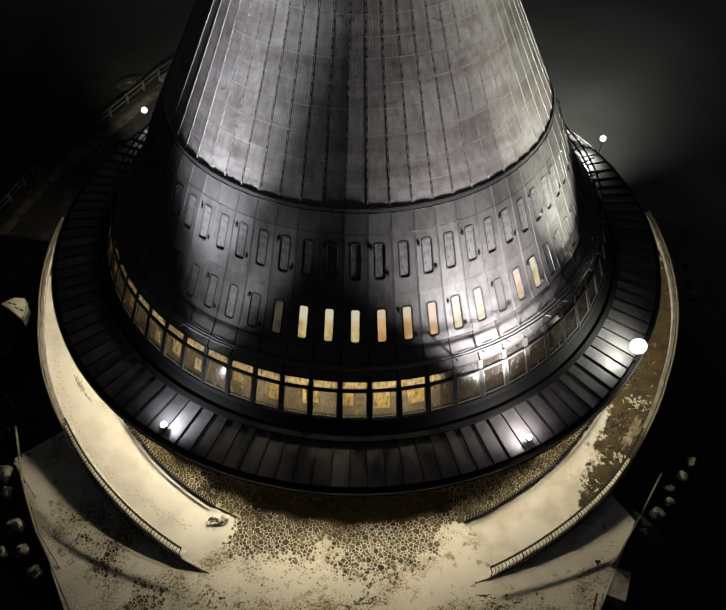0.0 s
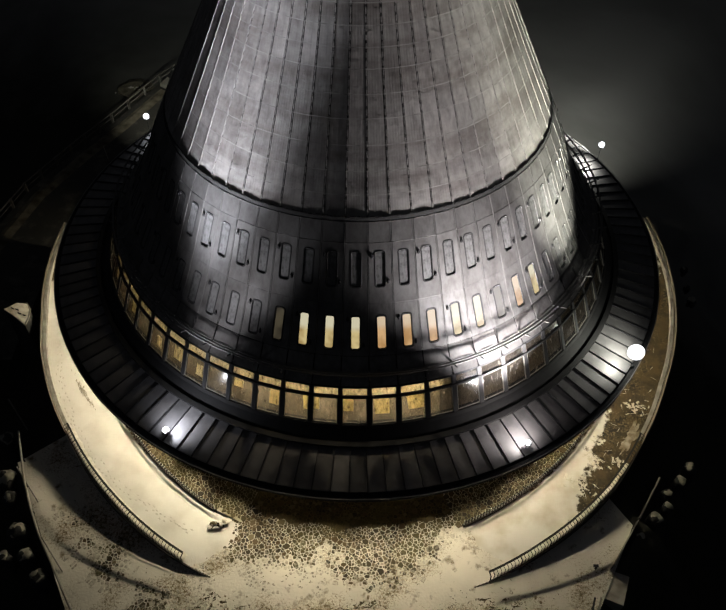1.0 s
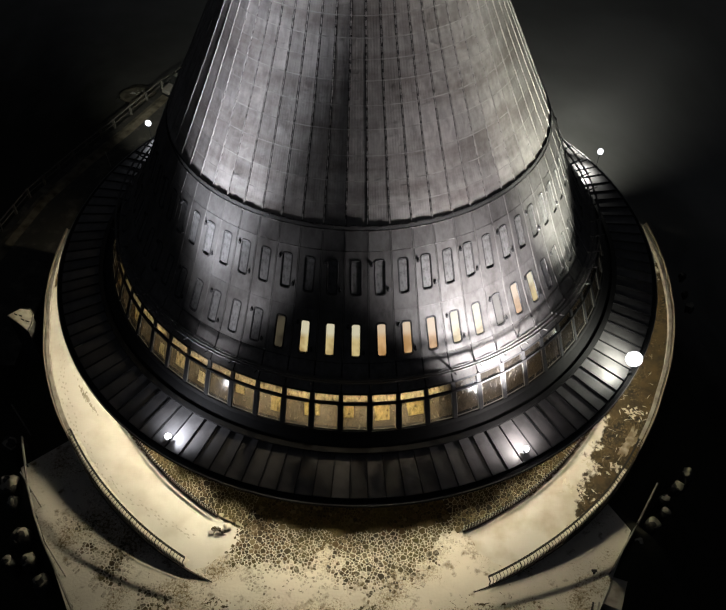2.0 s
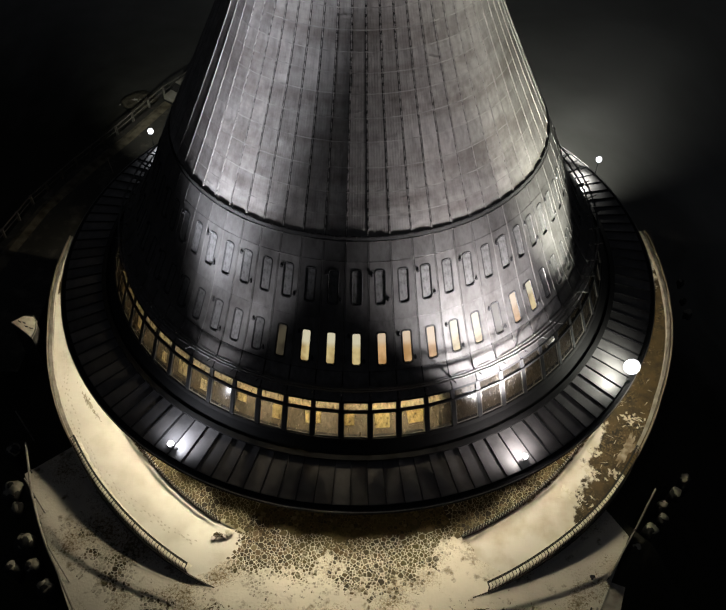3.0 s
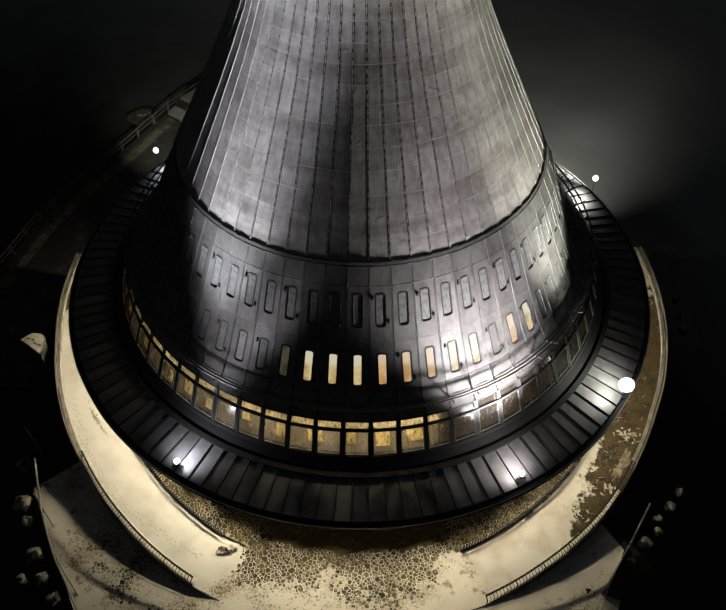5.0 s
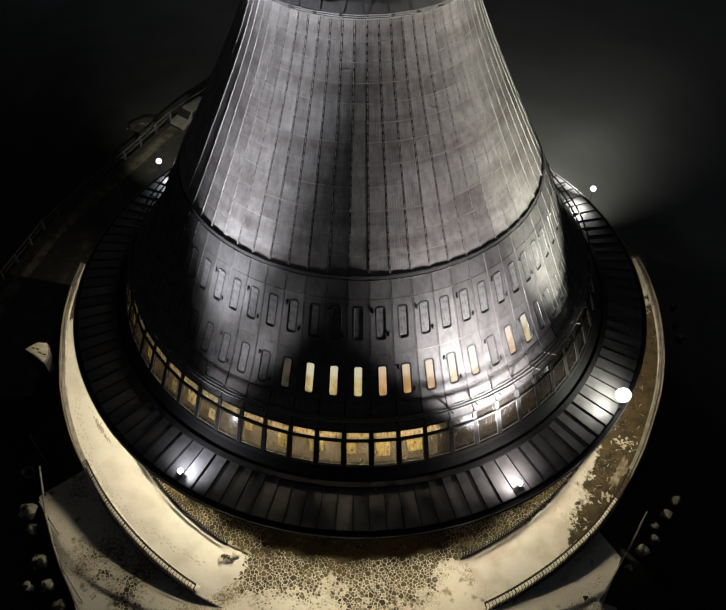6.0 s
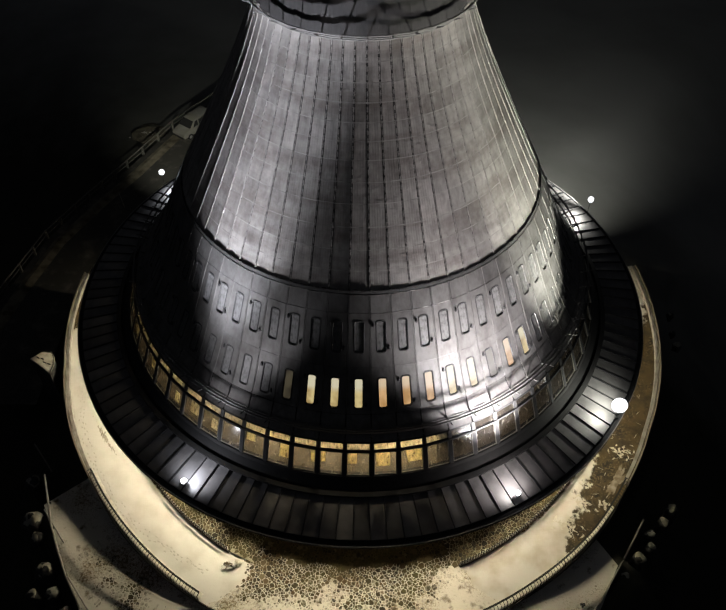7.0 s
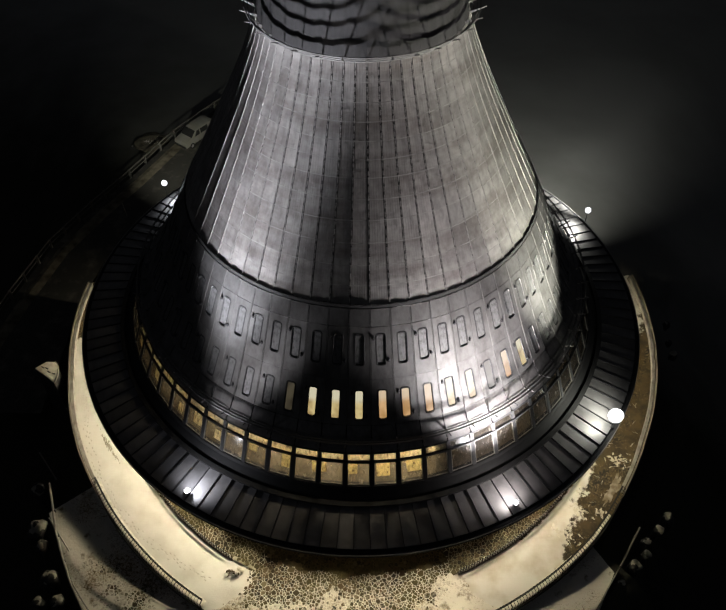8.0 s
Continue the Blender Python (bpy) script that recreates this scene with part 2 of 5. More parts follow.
def fabric(name, colour, shade, through):
    """Cloth that lets lamp light through."""
    m = material(name, colour, 0.8, 0.0, shade, 2.0, 0.5, 20.0, 0.1)
    nt = m.node_tree
    tl, mx = nt.nodes.new("ShaderNodeBsdfTranslucent"), nt.nodes.new("ShaderNodeMixShader")
    tl.inputs["Color"].default_value = (*through, 1)
    mx.inputs["Fac"].default_value = 0.7
    nt.links.new(nt.nodes["Principled BSDF"].outputs[0], mx.inputs[1])
    nt.links.new(tl.outputs[0], mx.inputs[2])
    nt.links.new(mx.outputs[0], nt.nodes["Material Output"].inputs["Surface"])
    return m


BLIND = fabric("yellow_blind", (0.8, 0.73, 0.5), (0.72, 0.62, 0.4), (1.0, 0.9, 0.62))
CREAM = fabric("cream_blind", (0.8, 0.76, 0.66), (0.7, 0.64, 0.5), (0.95, 0.9, 0.75))


def stone_material(name, dust):
    """Flagstones of mixed moss, rust and grey; dust: share of thin snow lying on them."""
    m = material(name, (0.1, 0.08, 0.04), 0.75, 0.0, (0.06, 0.05, 0.02), 4.0, 0.7, 22.0, 0.6)
    nt = m.node_tree
    hsv = next(n for n in nt.nodes if n.type == "HUE_SAT")
    info, geo, add, fr, ramp = (nt.nodes.new(k) for k in ("ShaderNodeObjectInfo", "ShaderNodeNewGeometry", "ShaderNodeMath", "ShaderNodeMath", "ShaderNodeValToRGB"))
    fr.operation = "FRACT"
    nt.links.new(info.outputs["Random"], add.inputs[0])
    nt.links.new(geo.outputs["Random Per Island"], add.inputs[1])
    nt.links.new(add.outputs[0], fr.inputs[0])
    nt.links.new(fr.outputs[0], ramp.inputs["Fac"])
    for k, (at, c) in enumerate(((0.0, (0.02, 0.014, 0.007)), (0.3, (0.045, 0.03, 0.011)), (0.55, (0.066, 0.05, 0.017)), (0.8, (0.095, 0.056, 0.022)), (1.0, (0.17, 0.135, 0.075)))):
        e = ramp.color_ramp.elements[k] if k < 2 else ramp.color_ramp.elements.new(at)
        e.position, e.color = at, (*c, 1)
    tc, n1, mr, mix = (nt.nodes.new(k) for k in ("ShaderNodeTexCoord", "ShaderNodeTexNoise", "ShaderNodeMapRange", "ShaderNodeMix"))
    moss, tint = nt.nodes.new("ShaderNodeMix"), nt.nodes.new("ShaderNodeTexNoise")
    moss.data_type = mix.data_type = "RGBA"
    pos = geo.outputs["Position"]
    tint.inputs["Scale"].default_value, tint.inputs["Detail"].default_value = 0.45, 4
    nt.links.new(pos, tint.inputs["Vector"])
    lim = nt.nodes.new("ShaderNodeMapRange")
    lim.inputs["From Min"].default_value, lim.inputs["From Max"].default_value, lim.inputs["To Max"].default_value = 0.45, 0.62, 0.75
    nt.links.new(tint.outputs["Fac"], lim.inputs["Value"])
    nt.links.new(lim.outputs["Result"], moss.inputs["Factor"])
    nt.links.new(ramp.outputs["Color"], moss.inputs["A"])
    nt.links.new(hsv.outputs["Color"], moss.inputs["B"])
    hsv.inputs["Color"].links[0].from_node.inputs["A"].default_value = (0.095, 0.078, 0.018, 1)
    n1.inputs["Scale"].default_value, n1.inputs["Detail"].default_value, n1.inputs["Roughness"].default_value = 5.0, 6, 0.7
    nt.links.new(pos, n1.inputs["Vector"])
    mr.inputs["From Min"].default_value, mr.inputs["From Max"].default_value = 0.66 - dust * 0.5, 0.86 - dust * 0.5
    mr.inputs["To Max"].default_value = min(1, 0.3 + dust)
    nt.links.new(n1.outputs["Fac"], mr.inputs["Value"])
    nt.links.new(mr.outputs["Result"], mix.inputs["Factor"])
    nt.links.new(moss.outputs["Result"], mix.inputs["A"])
    mix.inputs["B"].default_value = (0.62, 0.58, 0.5, 1)
    nt.links.new(mix.outputs["Result"], nt.nodes["Principled BSDF"].inputs["Base Color"])
    return m


STONES = [stone_material("mossy_flagstone", -0.05), stone_material("dusted_flagstone", 0.4), stone_material("snowy_flagstone", 0.68)]
BROWNBED = material("mossy_brown_earth", (0.15, 0.115, 0.045), 0.9, 0.0, (0.06, 0.05, 0.018), 1.2, 0.9, 14.0, 0.7)
BLACKM = material("black_painted_steel", (0.014, 0.013, 0.012), 0.7, 0.0)
EARTH = material("frozen_earth", (0.12, 0.095, 0.05), 0.9, 0.0, (0.05, 0.04, 0.022), 4.0, 0.8, 25.0, 0.8)
SCRAP = material("scraps_of_snow", (0.74, 0.71, 0.62), 0.8, 0.0, (0.45, 0.41, 0.32), 3.0, 0.7, 18.0, 0.5)
# snow colour lowered to paint the weak light on the boulders
CAP = material("old_snow_cap", (0.34, 0.325, 0.28), 0.85, 0.0, (0.16, 0.15, 0.12), 2.0, 0.9, 14.0, 0.6)
ROCK = material("dark_rock", (0.05, 0.05, 0.05), 0.9, 0.0, None, 2.0, 0.5, 8.0, 0.8)
SASH = material("grey_window_sash", (0.22, 0.21, 0.18), 0.6, 0.0, None, 3.0, 0.5, 20.0, 0.1)
DARKWALL = material("dark_stained_wall", (0.06, 0.05, 0.04), 0.8, 0.0, None, 1.5, 0.6, 20.0, 0.3)
BED = material("dirty_thin_snow", (0.56, 0.51, 0.38), 0.85, 0.0, (0.13, 0.11, 0.04), 0.6, 0.9, 9.0, 0.6)
CLOD = material("dirty_snow_clod", (0.30, 0.25, 0.17), 0.85, 0.0, (0.12, 0.09, 0.05), 2.0, 0.8, 20.0, 0.5)
PRINT = material("pressed_snow", (0.6, 0.57, 0.51), 0.8, 0.0, (0.48, 0.45, 0.4), 3.0, 0.6, 20.0, 0.3)
SLUSH = material("grey_slush", (0.22, 0.18, 0.115), 0.65, 0.0, (0.46, 0.42, 0.34), 2.2, 0.95, 14.0, 0.5)
GLASS = pane_material("dusty_glass", 0.25, 0.16, 0.06)
EDGE = material("bare_aluminium_edge", (0.22, 0.217, 0.214), 0.45, 0.3, (0.25, 0.25, 0.25), 2.0, 0.6, 20.0, 0.1)
SLITGLASS = material("frosted_curtained_glass", (0.24, 0.24, 0.243), 0.45, 0.3, (0.06, 0.06, 0.06), 7.0, 0.7, 30.0, 0.5, (1, 1, 0.5), 0.25)
LIT_A = glow("lit_curtain_cream", (0.75, 0.6, 0.28), 0.75, (0.45, 0.31, 0.12), 1.4, (0.78, 0.72, 0.5))
LIT_B = glow("lit_curtain_orange", (0.8, 0.5, 0.24), 0.75, (0.55, 0.3, 0.11), 1.4, (0.8, 0.62, 0.42))
LIT_C = glow("dim_curtain", (0.5, 0.42, 0.26), 0.12, (0.2, 0.16, 0.1), 1.1)
LENS = glow("floodlight_lens", (0.95, 0.97, 1.0), 2.4)
TUBE = glow("warm_lamp_glass", (1.0, 0.8, 0.5), 12.0)
VANP = material("dirty_pale_car_paint", (0.26, 0.25, 0.21), 0.35, 0.0, (0.4, 0.4, 0.4), 1.0, 0.4, 20.0, 0.05)
RUBBER = material("black_rubber", (0.02, 0.02, 0.02), 0.8)


def ground_material(name, base, patch, level, scale, edge=0.05, extra=None, rough=0.8):
    """Snow with patches of bare ground: noise of two sizes against a threshold."""
    m = material(name, base, rough, 0.0, [c * 0.8 for c in base], 0.6, 0.5, 34.0, 0.35)
    nt = m.node_tree
    hsv = next(n for n in nt.nodes if n.type == "HUE_SAT")
    b = nt.nodes["Principled BSDF"]
    tc, n1, n2 = nt.nodes.new("ShaderNodeTexCoord"), nt.nodes.new("ShaderNodeTexNoise"), nt.nodes.new("ShaderNodeTexNoise")
    n1.inputs["Scale"].default_value, n1.inputs["Detail"].default_value, n1.inputs["Roughness"].default_value = scale, 8, 0.62
    n2.inputs["Scale"].default_value, n2.inputs["Detail"].default_value = 3.0, 4
    nt.links.new(tc.outputs["Object"], n1.inputs["Vector"])
    nt.links.new(tc.outputs["Object"], n2.inputs["Vector"])
    mr = nt.nodes.new("ShaderNodeMapRange")
    mr.inputs["From Min"].default_value, mr.inputs["From Max"].default_value = level - edge, level + edge
    nt.links.new(n1.outputs["Fac"], mr.inputs["Value"])
    dark = nt.nodes.new("ShaderNodeMix")
    dark.data_type = "RGBA"
    dark.inputs["A"].default_value, dark.inputs["B"].default_value = (*patch, 1), (*[c * 0.45 for c in patch], 1)
    nt.links.new(n2.outputs["Fac"], dark.inputs["Factor"])
    mix = nt.nodes.new("ShaderNodeMix")
    mix.data_type = "RGBA"
    nt.links.new(mr.outputs["Result"], mix.inputs["Factor"])
    nt.links.new(hsv.outputs["Color"], mix.inputs["A"])
    nt.links.new(dark.outputs["Result"], mix.inputs["B"])
    nt.links.new(mix.outputs["Result"], b.inputs["Base Color"])
    return m


def specks(m, colour, level, scale):
    """Small dark specks over a ground material, thicker in some places than in others."""
    nt = m.node_tree
    b = nt.nodes["Principled BSDF"]
    under = b.inputs["Base Color"].links[0].from_socket
    tc, n1, n2, mul, mr, mix = (nt.nodes.new(k) for k in ("ShaderNodeTexCoord", "ShaderNodeTexNoise", "ShaderNodeTexNoise", "ShaderNodeMath", "ShaderNodeMapRange", "ShaderNodeMix"))
    mix.data_type = "RGBA"
    n1.inputs["Scale"].default_value, n1.inputs["Detail"].default_value, n1.inputs["Roughness"].default_value = scale, 3, 0.7
    n2.inputs["Scale"].default_value, n2.inputs["Detail"].default_value = 0.35, 3
    for n in (n1, n2):
        nt.links.new(tc.outputs["Object"], n.inputs["Vector"])
    mul.operation = "MULTIPLY"
    nt.links.new(n1.outputs["Fac"], mul.inputs[0])
    nt.links.new(n2.outputs["Fac"], mul.inputs[1])
    mr.inputs["From Min"].default_value, mr.inputs["From Max"].default_value = level, level + 0.05
    nt.links.new(mul.outputs[0], mr.inputs["Value"])
    nt.links.new(mr.outputs["Result"], mix.inputs["Factor"])
    nt.links.new(under, mix.inputs["A"])
    mix.inputs["B"].default_value = (*colour, 1)
    nt.links.new(mix.outputs["Result"], b.inputs["Base Color"])
    return m


PLAZA = specks(ground_material("snowy_forecourt", (0.76, 0.72, 0.64), (0.3, 0.24, 0.15), 0.62, 0.9), (0.46, 0.4, 0.3), 0.275, 9.0)
specks(PLAZA, (0.20, 0.155, 0.09), 0.315, 5.5)
for node in PLAZA.node_tree.nodes:
    if node.type == "BUMP":
        node.inputs["Strength"].default_value, node.inputs["Distance"].default_value = 0.3, 0.06
    if node.type == "TEX_NOISE" and node.inputs["Scale"].default_value == 34.0:
        node.inputs["Scale"].default_value, node.inputs["Detail"].default_value = 6.0, 6
# pale hillside colour stands in for the lit haze behind the tower
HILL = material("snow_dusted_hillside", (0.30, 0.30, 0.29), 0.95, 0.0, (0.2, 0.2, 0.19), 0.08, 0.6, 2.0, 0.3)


def haze_slopes(m):
    """Paints the slopes beside and before the tower unlit dark, those behind haze-pale."""
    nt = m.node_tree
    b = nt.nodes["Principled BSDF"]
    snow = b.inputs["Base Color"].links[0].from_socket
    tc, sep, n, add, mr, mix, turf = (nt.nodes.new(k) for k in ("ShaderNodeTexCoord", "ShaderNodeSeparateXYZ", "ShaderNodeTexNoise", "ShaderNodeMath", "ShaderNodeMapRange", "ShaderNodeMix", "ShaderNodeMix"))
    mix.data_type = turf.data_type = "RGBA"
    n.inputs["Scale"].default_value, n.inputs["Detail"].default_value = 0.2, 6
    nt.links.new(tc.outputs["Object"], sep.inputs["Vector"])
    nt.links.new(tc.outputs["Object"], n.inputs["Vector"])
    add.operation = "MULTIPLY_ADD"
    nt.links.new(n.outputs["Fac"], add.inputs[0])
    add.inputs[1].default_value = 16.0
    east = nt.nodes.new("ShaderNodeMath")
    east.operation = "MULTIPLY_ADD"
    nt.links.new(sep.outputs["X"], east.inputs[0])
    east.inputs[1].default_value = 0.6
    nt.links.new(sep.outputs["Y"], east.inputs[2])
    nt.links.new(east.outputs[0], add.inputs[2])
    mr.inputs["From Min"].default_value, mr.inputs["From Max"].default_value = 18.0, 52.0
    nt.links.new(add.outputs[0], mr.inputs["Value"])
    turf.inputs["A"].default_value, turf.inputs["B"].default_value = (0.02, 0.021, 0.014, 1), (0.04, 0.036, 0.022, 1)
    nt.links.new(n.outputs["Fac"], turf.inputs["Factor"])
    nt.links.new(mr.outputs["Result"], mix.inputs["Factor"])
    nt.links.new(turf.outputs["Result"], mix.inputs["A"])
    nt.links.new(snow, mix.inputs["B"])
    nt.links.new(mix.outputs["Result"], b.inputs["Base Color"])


haze_slopes(HILL)


def swept_snow(name, across, along, level, reach, dark):
    """Snow that gives way to bare wet paving beyond a ragged line across the ramp; scraps of snow remain."""
    m = ground_material(name, (0.10, 0.07, 0.028), (0.045, 0.032, 0.016), 0.52, 1.1, 0.14)
    specks(m, (0.17, 0.13, 0.07), 0.29, 7.0)
    specks(m, (0.022, 0.017, 0.01), 0.30, 3.2)
    nt = m.node_tree
    b = nt.nodes["Principled BSDF"]
    bare = b.inputs["Base Color"].links[0].from_socket
    tc, sep, n = nt.nodes.new("ShaderNodeTexCoord"), nt.nodes.new("ShaderNodeSeparateXYZ"), nt.nodes.new("ShaderNodeTexNoise")
    n.inputs["Scale"].default_value, n.inputs["Detail"].default_value, n.inputs["Roughness"].default_value = 0.55, 10, 0.68
    nt.links.new(tc.outputs["Object"], sep.inputs["Vector"])
    nt.links.new(tc.outputs["Object"], n.inputs["Vector"])

    def madd(a, k, c):
        node = nt.nodes.new("ShaderNodeMath")
        node.operation = "MULTIPLY_ADD"
        nt.links.new(a, node.inputs[0])
        node.inputs[1].default_value = k
        if isinstance(c, float):
            node.inputs[2].default_value = c
        else:
            nt.links.new(c, node.inputs[2])
        return node.outputs[0]
    v = madd(sep.outputs["X"], across, madd(sep.outputs["Y"], along, madd(n.outputs["Fac"], reach, -level - reach / 2)))
    mr = nt.nodes.new("ShaderNodeMapRange")
    mr.inputs["From Min"].default_value, mr.inputs["From Max"].default_value = -0.12, 0.12
    nt.links.new(v, mr.inputs["Value"])
    mix = nt.nodes.new("ShaderNodeMix")
    mix.data_type = "RGBA"
    n2, mr2, snow = nt.nodes.new("ShaderNodeTexNoise"), nt.nodes.new("ShaderNodeMapRange"), nt.nodes.new("ShaderNodeMix")
    n2.inputs["Scale"].default_value, n2.inputs["Detail"].default_value = 0.7, 7
    nt.links.new(tc.outputs["Object"], n2.inputs["Vector"])
    mr2.inputs["From Min"].default_value, mr2.inputs["From Max"].default_value = 0.45, 0.75
    nt.links.new(n2.outputs["Fac"], mr2.inputs["Value"])
    snow.data_type = "RGBA"
    snow.inputs["A"].default_value, snow.inputs["B"].default_value = (0.76, 0.74, 0.69, 1), (*dark, 1)
    nt.links.new(mr2.outputs["Result"], snow.inputs["Factor"])
    nt.links.new(snow.outputs["Result"], mix.inputs["A"])
    nt.links.new(bare, mix.inputs["B"])
    nt.links.new(mr.outputs["Result"], mix.inputs["Factor"])
    nt.links.new(mix.outputs["Result"], b.inputs["Base Color"])
    return m


ROADM = ground_material("slushy_road", (0.055, 0.052, 0.045), (0.2, 0.185, 0.15), 0.62, 0.7, 0.1)
SMEAR = material("thawing_snow", (0.42, 0.39, 0.31), 0.7, 0.0, (0.27, 0.245, 0.185), 1.6, 0.95, 14.0, 0.4)
DARKEARTH = material("dark_frosted_earth", (0.13, 0.115, 0.08), 0.95, 0.0, (0.05, 0.042, 0.028), 1.6, 0.9, 9.0, 0.9)
VERGE = material("dirt_bank", (0.2, 0.175, 0.125), 0.9, 0.0, (0.06, 0.05, 0.03), 1.1, 1.0, 9.0, 0.9)
POSTM = material("weathered_grey_timber", (0.17, 0.16, 0.14), 0.85, 0.0, None, 2.0, 0.6, 20.0, 0.3)
BROWN = swept_snow("snow_giving_way_to_brown_paving", 0.9, -0.42, 19.45, 4.5, (0.55, 0.5, 0.4))
SNOW_WEST = swept_snow("smooth_snow_worn_at_the_top", -0.25, 1.0, 4.9, 4.5, (0.62, 0.59, 0.53))


# ---- helpers for meshes ----
def mesh_ob(name, bm, material, smooth=False):
    me = bpy.data.meshes.new(name)
    bm.normal_update()
    bm.to_mesh(me)
    bm.free()
    me.materials.append(material)
    if smooth:
        for p in me.polygons:
            p.use_smooth = True
    return new(name, me)


def part(name, bm, material, parent, label="", smooth=False):
    ob = mesh_ob(name, bm, material, smooth)
    ob.parent = parent
    return tagged(ob, label) if label else ob


def alike(ob, m, parent):
    """Another object on the same mesh."""
    o = new(ob.name.split(".")[0], ob.data)
    o.parent, o.matrix_basis = parent, m
    return o


def thing(name, label, category, where=(0, 0, 0), group="", kind=""):
    ob = new(name)
    ob.location = where
    ob.empty_display_size = 0.2
    return tagged(ob, label, category, group, kind)


def face(bm, *points):
    return bm.faces.new([bm.verts.new(p) for p in points])


def hexa(bm, a, b):
    """A solid between two quads with the same winding."""
    va, vb = [bm.verts.new(p) for p in a], [bm.verts.new(p) for p in b]
    bm.faces.new(va[::-1])
    bm.faces.new(vb)
    for i in range(4):
        j = (i + 1) % 4
        bm.faces.new((va[i], va[j], vb[j], vb[i]))


def box(bm, centre, size, m=None):
    x, y, z = (s / 2 for s in size)
    pts = [Vector(p) + Vector(centre) for p in ((-x, -y, -z), (x, -y, -z), (x, y, -z), (-x, y, -z), (-x, -y, z), (x, -y, z), (x, y, z), (-x, y, z))]
    if m:
        pts = [m @ p for p in pts]
    hexa(bm, pts[:4], pts[4:])


def rod(bm, a, b, r, n=6):
    a, b = Vector(a), Vector(b)
    d = (b - a).normalized()
    u = d.orthogonal().normalized()
    v = d.cross(u)
    ring = lambda c: [bm.verts.new(c + r * (math.cos(2 * math.pi * i / n) * u + math.sin(2 * math.pi * i / n) * v)) for i in range(n)]
    ra, rb = ring(a), ring(b)
    bm.faces.new(ra[::-1])
    bm.faces.new(rb)
    for i in range(n):
        j = (i + 1) % n
        bm.faces.new((ra[i], ra[j], rb[j], rb[i]))


def ring_band(bm, rows, th0=0.0, th1=360.0, seg=128, close=False):
    """A surface of revolution through the (radius, height) rows; close joins last row to first."""
    full = abs(th1 - th0 - 360) < 1e-6
    n = seg if full else seg + 1
    grid = [[bm.verts.new(P(r, th0 + (th1 - th0) * i / seg, z)) for i in range(n)] for r, z in rows]
    rr = list(range(len(grid) - 1)) + ([len(grid) - 1] if close else [])
    for k in rr:
        a, b = grid[k], grid[(k + 1) % len(grid)]
        for i in range(seg):
            j = (i + 1) % n
            bm.faces.new((a[i], a[j], b[j], b[i]))
    if close and not full:
        bm.faces.new([g[0] for g in grid])
        bm.faces.new([g[-1] for g in grid][::-1])


# ---- tower profile: radius at each height ----
PROFILE = [(8.30, 16.58), (10.45, 15.75), (11.2, 15.1), (12.4, 14.25), (13.9, 13.45), (15.4, 12.75), (16.9, 12.08), (18.35, 11.35), (20.6, 10.16),
           (22.8, 9.02), (24.8, 8.00), (26.5, 7.17), (28.3, 6.37), (30.3, 5.65), (34.0, 4.9), (40.0, 4.2), (47.0, 3.8)]


def R(z):
    """Smooth curve through the profile."""
    k = max(0, min(len(PROFILE) - 2, sum(1 for q in PROFILE if q[0] <= z) - 1))

    def tangent(i):
        lo, hi = PROFILE[max(0, i - 1)], PROFILE[min(len(PROFILE) - 1, i + 1)]
        return (hi[1] - lo[1]) / (hi[0] - lo[0])
    (z0, r0), (z1, r1) = PROFILE[k], PROFILE[k + 1]
    h = z1 - z0
    t = (z - z0) / h
    return (2 * t ** 3 - 3 * t ** 2 + 1) * r0 + (t ** 3 - 2 * t ** 2 + t) * h * tangent(k) + (3 * t ** 2 - 2 * t ** 3) * r1 + (t ** 3 - t ** 2) * h * tangent(k + 1)


def facet(u, z, out=0.0, r=None):
    """A point on the flat facet that faces azimuth 0: u metres across, at height z, out metres proud."""
    r0 = R(z) if r is None else r
    slope = (R(z + 0.2) - R(z - 0.2)) / 0.4
    k = 1 / math.hypot(1, slope)
    return Vector((u, -(r0 * math.cos(HALF) + out * k), z - out * slope * k))


def wide(z):
    return R(z) * math.sin(HALF)


tower = thing("tower", "round metal-clad tower on a wide skirt roof, floodlit at night", "tower")


def plate(bm, z0, z1, gap=0.02, out=0.05, depth=0.06, cuts=1):
    """A sheet panel of the facet between two heights."""
    zs = [z0 + (z1 - z0) * i / cuts for i in range(cuts + 1)]
    outer, inner = [], []
    for i, z in enumerate(zs):
        w = wide(z) - gap
        outer.append([bm.verts.new(facet(s * w, z, out)) for s in (-1, 1)])
        inner.append([bm.verts.new(facet(s * w, z, out - depth)) for s in (-1, 1)])
    for i in range(cuts):
        a, b, c, d = outer[i], outer[i + 1], inner[i], inner[i + 1]
        bm.faces.new((a[0], a[1], b[1], b[0]))
        bm.faces.new((c[0], a[0], b[0], d[0]))
        bm.faces.new((a[1], c[1], d[1], b[1]))
    bm.faces.new((inner[0][0], inner[0][1], outer[0][1], outer[0][0]))
    bm.faces.new((outer[-1][0], outer[-1][1], inner[-1][1], inner[-1][0]))


